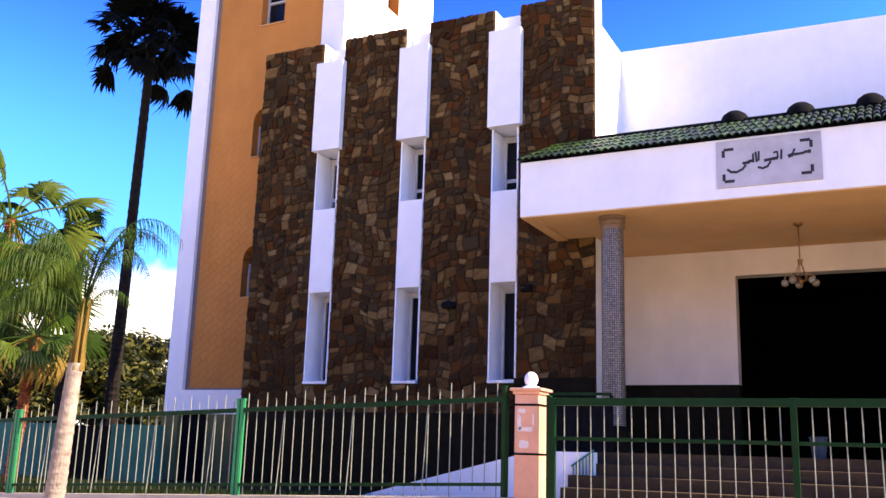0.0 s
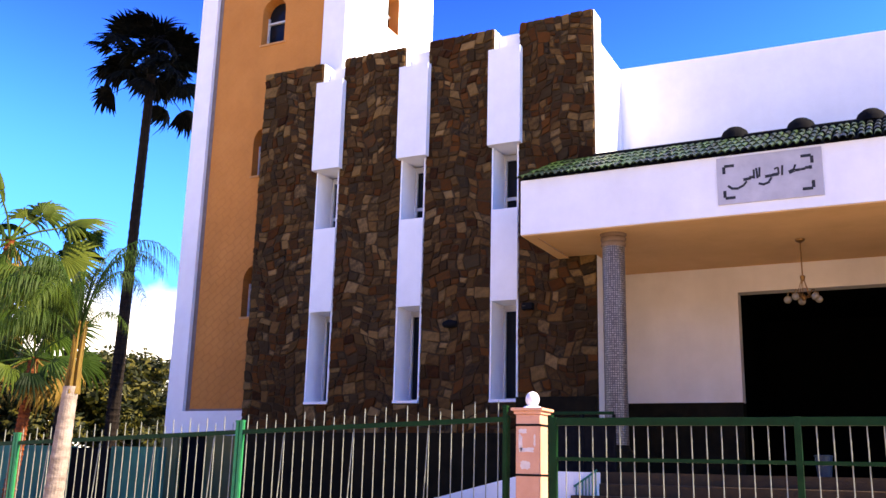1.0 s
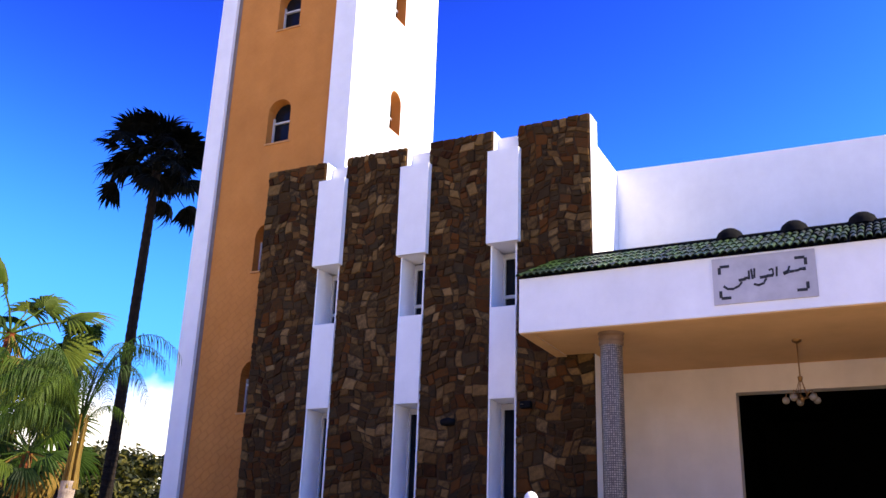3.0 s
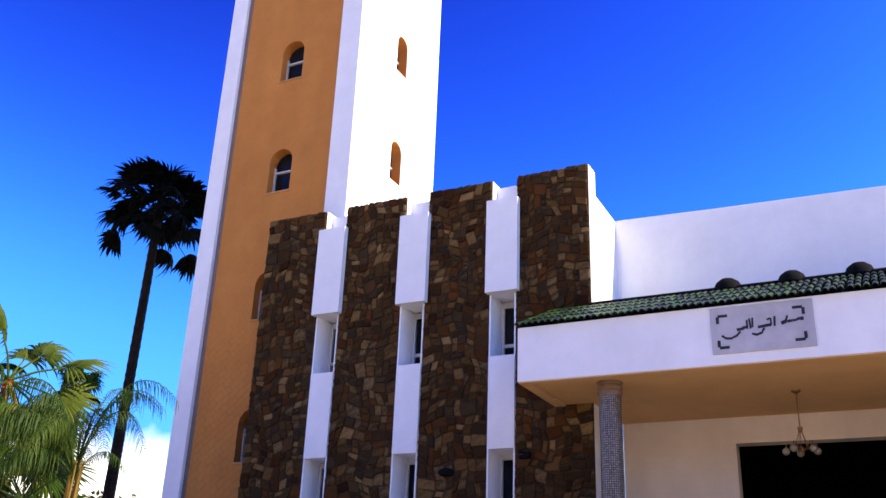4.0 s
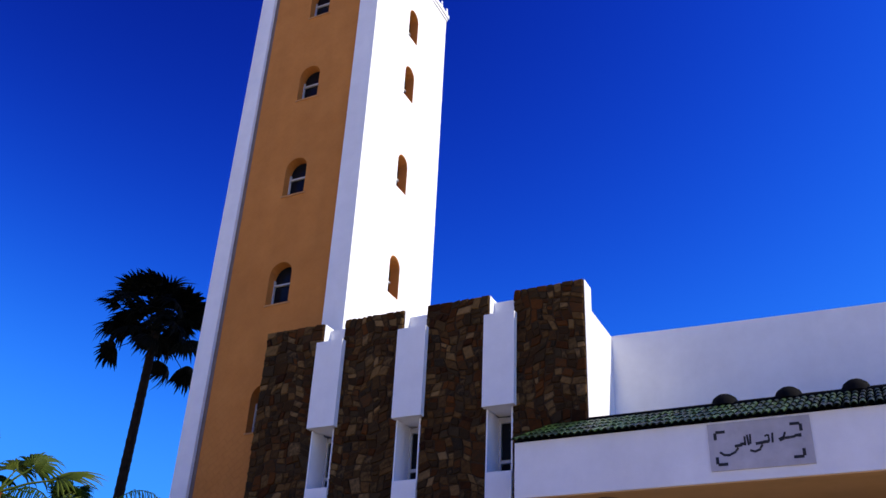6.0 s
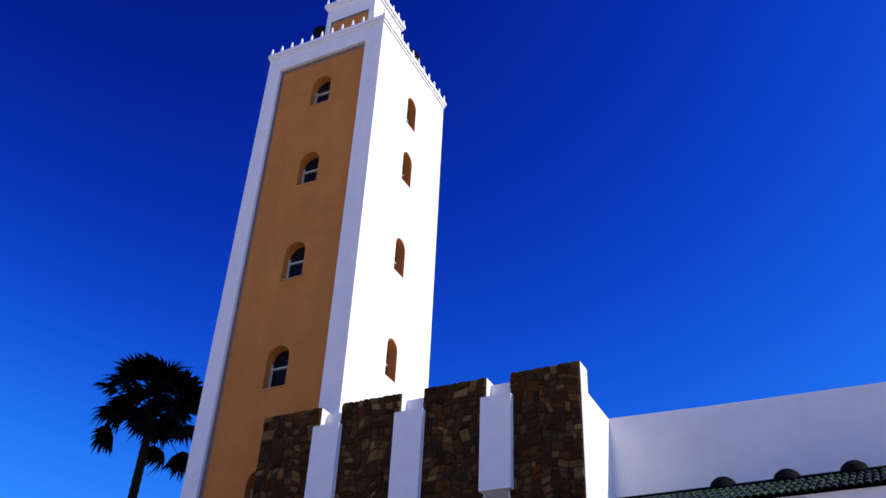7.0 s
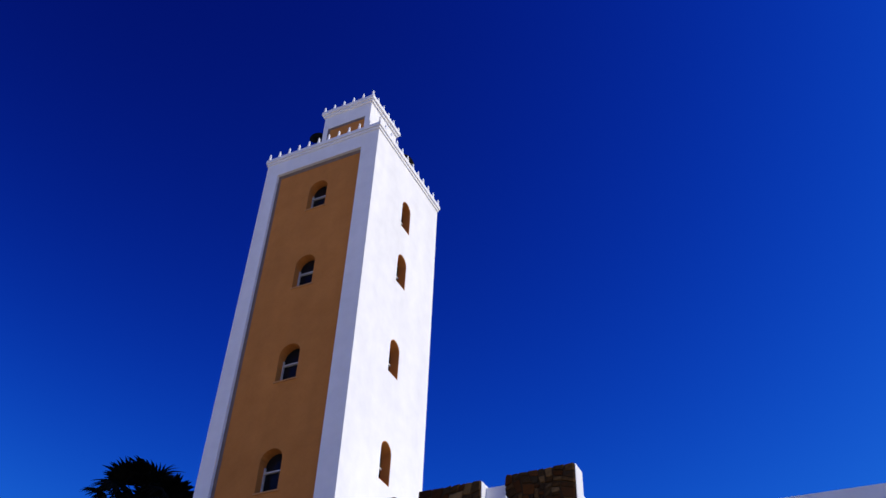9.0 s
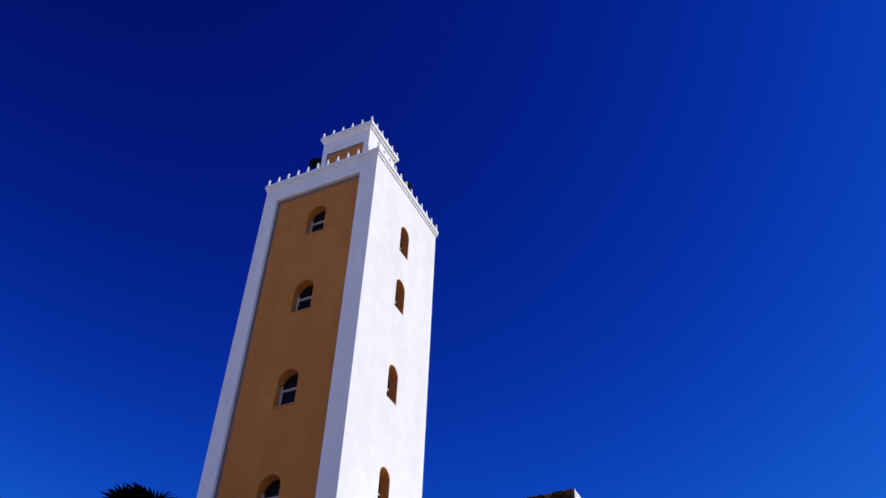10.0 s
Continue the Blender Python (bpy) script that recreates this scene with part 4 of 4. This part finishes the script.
fan_palm(Vector((-13.95, 10.8, 1.0)), 3.3, ((52, 10, 0, 40), (235, 10, 0, -40), (48, -25, 1, 60), (70, -10, 2, 60), (30, -50, 1, 30), (-38, -40, 1, 0), (-10, -20, 0, 20), (220, -30, 1, -50), (215, 40, 2, -30), (60, 45, 2, 20), (120, 30, 2, 0), (-60, -10, 0, -20), (10, 5, 2, 40), (250, -10, 2, -50)),
         ((20, -60), (240, -60)), 14, "shaded deep green fan palm among the others", 1.3, ff_shaded)
# more distant fan palm
DB = Vector((-16.5, 14.6, 1.0))
dist = empty("palm_tree", DB, "smaller fan palm with a dull green crown beyond the fence", "palm tree")
part("trunk", ringed_trunk(bmesh.new(), [(0, 0, 0), (0.05, 0, 2.5), (0.1, 0, 5.4)], 0.16, 0.12, 30, 0.08, 9, 10), TRUNK_DARK, dist)
df = [fan_mesh("leaf", 0.42, 0.55, 18, 220, d, 90 + i, LEAF, 0.06) for i, d in enumerate((0.6, 1.0))]
for k in range(20):
    leaf(dist, df[k % 2], Vector((0.1, 0, 5.4)), 360 * (k * 0.382) % 360, (-25, 5, 35, 60)[k % 4] + rnd.uniform(-9, 9), rnd.uniform(-20, 20), rnd.uniform(0.70, 0.92))


def broadleaf(at, spread, height, leaves, seed, mat, label, size=0.11):
    """A shrubby tree: trunk, limbs and a crown of many small folded leaves in uneven clumps."""
    rnd = random.Random(seed)
    ob = empty("tree", at, label, "tree")
    t = bmesh.new()
    tube(t, [(0, 0, 0), (0.05, 0.02, height * 0.3), (0.0, 0.05, height * 0.55)], [0.14, 0.10, 0.06], 8)
    part("trunk", t, TRUNK_DARK, ob)
    clumps = []
    for k in range(16):
        c = Vector((rnd.uniform(-1, 1) * spread, rnd.uniform(-1, 1) * spread, height * rnd.uniform(0.28, 0.92)))
        c.x *= 1.1 - 0.5 * c.z / height
        clumps.append((c, spread * rnd.uniform(0.25, 0.48)))
        b = bmesh.new()
        tube(b, [(0, 0, height * 0.3), c * 0.6 + Vector((0, 0, height * 0.1)), c], [0.05, 0.03, 0.01], 5)
        part("limb", b, TRUNK_DARK, ob)
    verts, faces = [], []
    for _ in range(leaves):
        c, r = rnd.choice(clumps)
        d = Vector((rnd.gauss(0, 1), rnd.gauss(0, 1), rnd.gauss(0, 0.8))).normalized()
        p = c + d * r * rnd.random() ** 0.45
        a = Vector((rnd.gauss(0, 1), rnd.gauss(0, 1), rnd.gauss(0, 0.6))).normalized()
        q = a.cross(d)
        q = q.normalized() if q.length > 1e-3 else Vector((0, 0, 1))
        s_ = size * rnd.uniform(0.6, 1.3)
        i = len(verts)
        verts += [tuple(p - a * s_), tuple(p + q * s_ * 0.45), tuple(p + a * s_), tuple(p - q * s_ * 0.45)]
        faces.append((i, i + 1, i + 2, i + 3))
    me = bpy.data.meshes.new("crown")
    me.from_pydata(verts, [], faces)
    me.materials.append(mat)
    cr = new("crown", me)
    cr.parent = ob
    return ob


for k, (x, y, h, sp) in enumerate(((-24.3, 18.6, 4.5, 1.7), (-24.0, 20.8, 4.2, 1.6), (-23.9, 22.8, 4.2, 1.6), (-24.3, 24.7, 4.5, 1.7), (-26.0, 26.5, 4.8, 1.8), (-27.1, 19.0, 5.0, 2.0), (-22.4, 23.6, 3.0, 1.3))):
    broadleaf(Vector((x, y, 1.0)), sp, h, 8000, 60 + k, BUSH, "bushy olive-green tree behind the fence", 0.13)

# low painted wall behind the fence
bm = boxes((-26.0, -14.9, 13.5, 13.7, 1.0, 2.08), (-13.8, -12.62, 13.5, 13.7, 1.0, 2.08))
lw = tagged(part("low_wall", bm, TEAL), "low weathered teal wall behind the fence", "wall", kind="structure")
# Dark panel closes the gap between the two wall runs.
part("wall_gap_panel", boxes((-14.9, -13.8, 13.56, 13.60, 1.0, 2.05)), BLACK, lw, "dark panel in a door-sized gap")

# planted bed between the fence and the buildings
SOIL = material("dark_planted_soil", [(0.012, 0.014, 0.006), (0.035, 0.034, 0.014)], 4, 0.95, 0.6, 25, spec=0.05)
tagged(part("planting_bed", boxes((-30, -14.6, 9.46, 26.0, 0.9, 1.04), (-14.6, -4.95, 9.46, 14.95, 0.9, 1.04)), SOIL), "dark planted soil behind the fence", "soil", kind="structure")
GRASS = material("dark_grass", [(0.004, 0.011, 0.002), (0.014, 0.028, 0.005)], 3, 0.7, 0, per="island", spread=0.4, spec=0.1)
rnd = random.Random(31)
verts, faces = [], []
for _ in range(9000):
    x, y = rnd.uniform(-16, -5.2), 9.5 + 2.9 * rnd.random() ** 1.5
    a, h, w = rnd.uniform(0, 6.283), rnd.uniform(0.06, 0.17), rnd.uniform(0.004, 0.008)
    dx, dy, lean = math.cos(a) * w, math.sin(a) * w, rnd.uniform(-0.06, 0.06)
    i = len(verts)
    verts += [(x - dx, y - dy, 1.035), (x + dx, y + dy, 1.035), (x + lean, y + lean * 0.5, 1.035 + h)]
    faces.append((i, i + 1, i + 2))
me = bpy.data.meshes.new("grass")
me.from_pydata(verts, [], faces)
me.materials.append(GRASS)
tagged(new("grass", me), "dark uneven grass in the bed behind the fence", "grass", kind="stuff")

# ---------------------------------------------------------------- tiled roof of the porch
SY0, SZ0, SY1, SZ1 = 13.16, 6.242, 15.0, 7.08
bm = bmesh.new()
prism(bm, [(SY0 + 0.12, SZ0 + 0.035), (SY1 - 0.01, SZ1 - 0.01), (SY1 - 0.01, 6.5), (13.3, 6.2)], lambda u, v, k: (-5.43 + 7.1 * k, u, v))
porch_roof = tagged(part("porch_roof", bm, BLACK), "porch roof of green glazed barrel tiles", "roof", kind="structure")
part("ridge_cap", tube(bmesh.new(), [(-4.74, 15.0, SZ1 + 0.02), (1.66, 15.0, SZ1 + 0.02)], 0.075, 12), BLACK, porch_roof, "black ridge cap")
ang = math.atan2(SZ1 - SZ0, SY1 - SY0)
run = math.hypot(SZ1 - SZ0, SY1 - SY0)
R_T = 0.047
b = bmesh.new()
prev = None
for v, rr in ((0.0, 1.0), (0.56, 0.86)):
    row = []
    for k in range(7):
        a = math.pi * k / 6
        row.append((rr * R_T * math.cos(a), v, rr * R_T * math.sin(a)))
    inner = [(x * 0.8, v, z * 0.8) for x, v, z in row]
    cur = [b.verts.new(p) for p in row] + [b.verts.new(p) for p in inner]
    if prev:
        for k in range(6):
            b.faces.new((prev[k], prev[k + 1], cur[k + 1], cur[k]))
    else:
        for k in range(6):
            b.faces.new((cur[k], cur[k + 7], cur[k + 8], cur[k + 1]))
    prev = cur
tile_me = None
rnd = random.Random(21)
for c in range(66):
    x = -5.38 + 0.106 * c
    for rw in range(4):
        if tile_me is None:
            ob = part("tile", b, TILE, porch_roof)
            tile_me = ob.data
        else:
            ob = new("tile", tile_me)
            ob.parent = porch_roof
        s0 = rw * (run - 0.03) / 4
        ob.location = (x + rnd.uniform(-0.008, 0.008), SY0 + s0 * math.cos(ang), SZ0 + s0 * math.sin(ang) + 0.004 * rw + 0.012 + rnd.uniform(0, 0.006))
        ob.rotation_euler = (ang - 0.02, rnd.uniform(-0.03, 0.03), rnd.uniform(-0.025, 0.025))
for k in range(4):
    x = -2.40 + 1.01 * k
    b = bmesh.new()
    lathe(b, [(0.235, 0), (0.225, 0.07), (0.19, 0.15), (0.115, 0.21), (0.02, 0.235)], (0, 0, 0), 20)
    d = part("ridge_dome", b, BLACK, smooth=True)
    d.location = (x, 15.1, SZ1 + 0.03)
    tagged(d, "small black dome on the porch roof ridge", "roof dome", "roof domes")
    part("flange", boxes((-0.24, 0.24, -0.2, 0.2, -0.06, 0.0), bevel=0.01), BLACK, d)
tagged(part("flat_roof", boxes((-4.73, 1.66, 15.0, 16.765, 6.9, 7.06)), BLACK), "black coated flat roof behind the tiles", "roof", kind="structure")


# ---------------------------------------------------------------- stones of the front
def stone_cells(x0, x1, z0, z1, seed):
    """Uneven four-sided rubble that fills a rectangle: courses that wander, staggered joints, odd corners."""
    rnd = random.Random(seed)
    todo, out = [], []
    z = z0
    while z < z1 - 0.05:
        h = rnd.uniform(0.45, 0.8)
        if z1 - z - h < 0.3:
            h = z1 - z
        f = rnd.uniform(0.35, 0.65)
        w = x0 + (x1 - x0) * f
        todo += [(x0, w, z, z + h), (w, x1, z, z + h)]
        z += h
    while todo:
        a, b_, c, d = todo.pop()
        w, h = b_ - a, d - c
        big = rnd.uniform(0.19, 0.36)
        if w > big and (w >= h * 0.85 or h < 0.2):
            f = a + w * rnd.uniform(0.36, 0.64)
            todo += [(a, f, c, d), (f, b_, c, d)]
        elif h > big * 0.85 and h > 0.13:
            f = c + h * rnd.uniform(0.36, 0.64)
            todo += [(a, b_, c, f), (a, b_, f, d)]
        else:
            j = lambda: rnd.uniform(-0.006, 0.022)
            poly = [(a + j(), c + j()), (b_ - j(), c + j()), (b_ - j(), d - j()), (a + j(), d - j())]
            k = rnd.randrange(4)
            if rnd.random() < 0.5:
                p, q, nx = poly[k - 1], poly[k], poly[(k + 1) % 4]
                u, v = rnd.uniform(0.6, 0.9), rnd.uniform(0.1, 0.4)
                poly[k:k + 1] = [(p[0] + (q[0] - p[0]) * u, p[1] + (q[1] - p[1]) * u), (q[0] + (nx[0] - q[0]) * v, q[1] + (nx[1] - q[1]) * v)]
            cx, cz = (a + b_) / 2, (c + d) / 2
            t = rnd.gauss(0, 0.09)
            ct, st = math.cos(t), math.sin(t)
            poly = [(min(x1, max(x0, cx + (px - cx) * ct - (pz - cz) * st)), min(z1, max(z0, cz + (px - cx) * st + (pz - cz) * ct))) for px, pz in poly]
            bent = []
            for px, pz in poly:
                near = min(1.0, max(0.0, min(px - x0, x1 - px) / 0.2))
                up = min(1.0, max(0.0, min(pz - z0, z1 - pz) / 0.2))
                qx = px + near * (0.05 * math.sin(3.1 * pz + 1.7 * px + seed) + 0.035 * math.sin(7.7 * pz - 3 * px + 2 * seed))
                qz = pz + up * (0.06 * math.sin(3.7 * px + 0.9 * pz + 3 * seed) + 0.035 * math.sin(8.3 * px + 2.3 * pz + seed))
                bent.append((min(x1, max(x0, qx)), min(z1, max(z0, qz))))
            out.append(bent)
    return out, rnd


def lay_stones(parent, x0, x1, z0, z1, seed, face=15.03):
    cells, rnd = stone_cells(x0, x1, z0, z1, seed)
    for poly in cells:
        cx = sum(p[0] for p in poly) / len(poly)
        cz = sum(p[1] for p in poly) / len(poly)
        size = max(math.hypot(p[0] - cx, p[1] - cz) for p in poly)
        if size < 0.04:
            continue
        proud = rnd.uniform(0.012, 0.04)
        gap = 0.003
        rings = []
        for inset, y in ((gap, face), (gap + 0.003, face - proud * 0.7), (gap + 0.016, face - proud)):
            f = max(0.25, 1 - inset / (size * 0.72))
            rings.append([(cx + (px - cx) * f - cx, y - face, cz + (pz - cz) * f - cz) for px, pz in poly])
        n = len(poly)
        verts = [v for r in rings for v in r]
        faces = [tuple(range(2 * n, 3 * n))]
        for k in range(2):
            for i in range(n):
                j = (i + 1) % n
                faces.append((k * n + i, k * n + j, (k + 1) * n + j, (k + 1) * n + i))
        me = bpy.data.meshes.new("stone")
        me.from_pydata(verts, [], faces)
        me.materials.append(STONE)
        ob = new("stone", me)
        ob.parent = parent
        ob.location = (cx, face, cz)
        ob.rotation_euler = (rnd.uniform(-0.03, 0.03), 0, rnd.uniform(-0.03, 0.03))


for k, ((x0, x1), ob) in enumerate(zip(PANELS, panel_obs)):
    lay_stones(ob, x0, x1, 1.05, ZST, 100 + k)
for k, (x0, x1) in enumerate(GAPS):
    ob = tagged(part("wall_stone", boxes((x0 + 0.001, x1 - 0.001, 15.03, 15.6, ZB, 2.935)), MORTAR), "low stone infill under the window bay", "stone wall", kind="structure")
    lay_stones(ob, x0, x1, 1.05, 2.93, 120 + k)
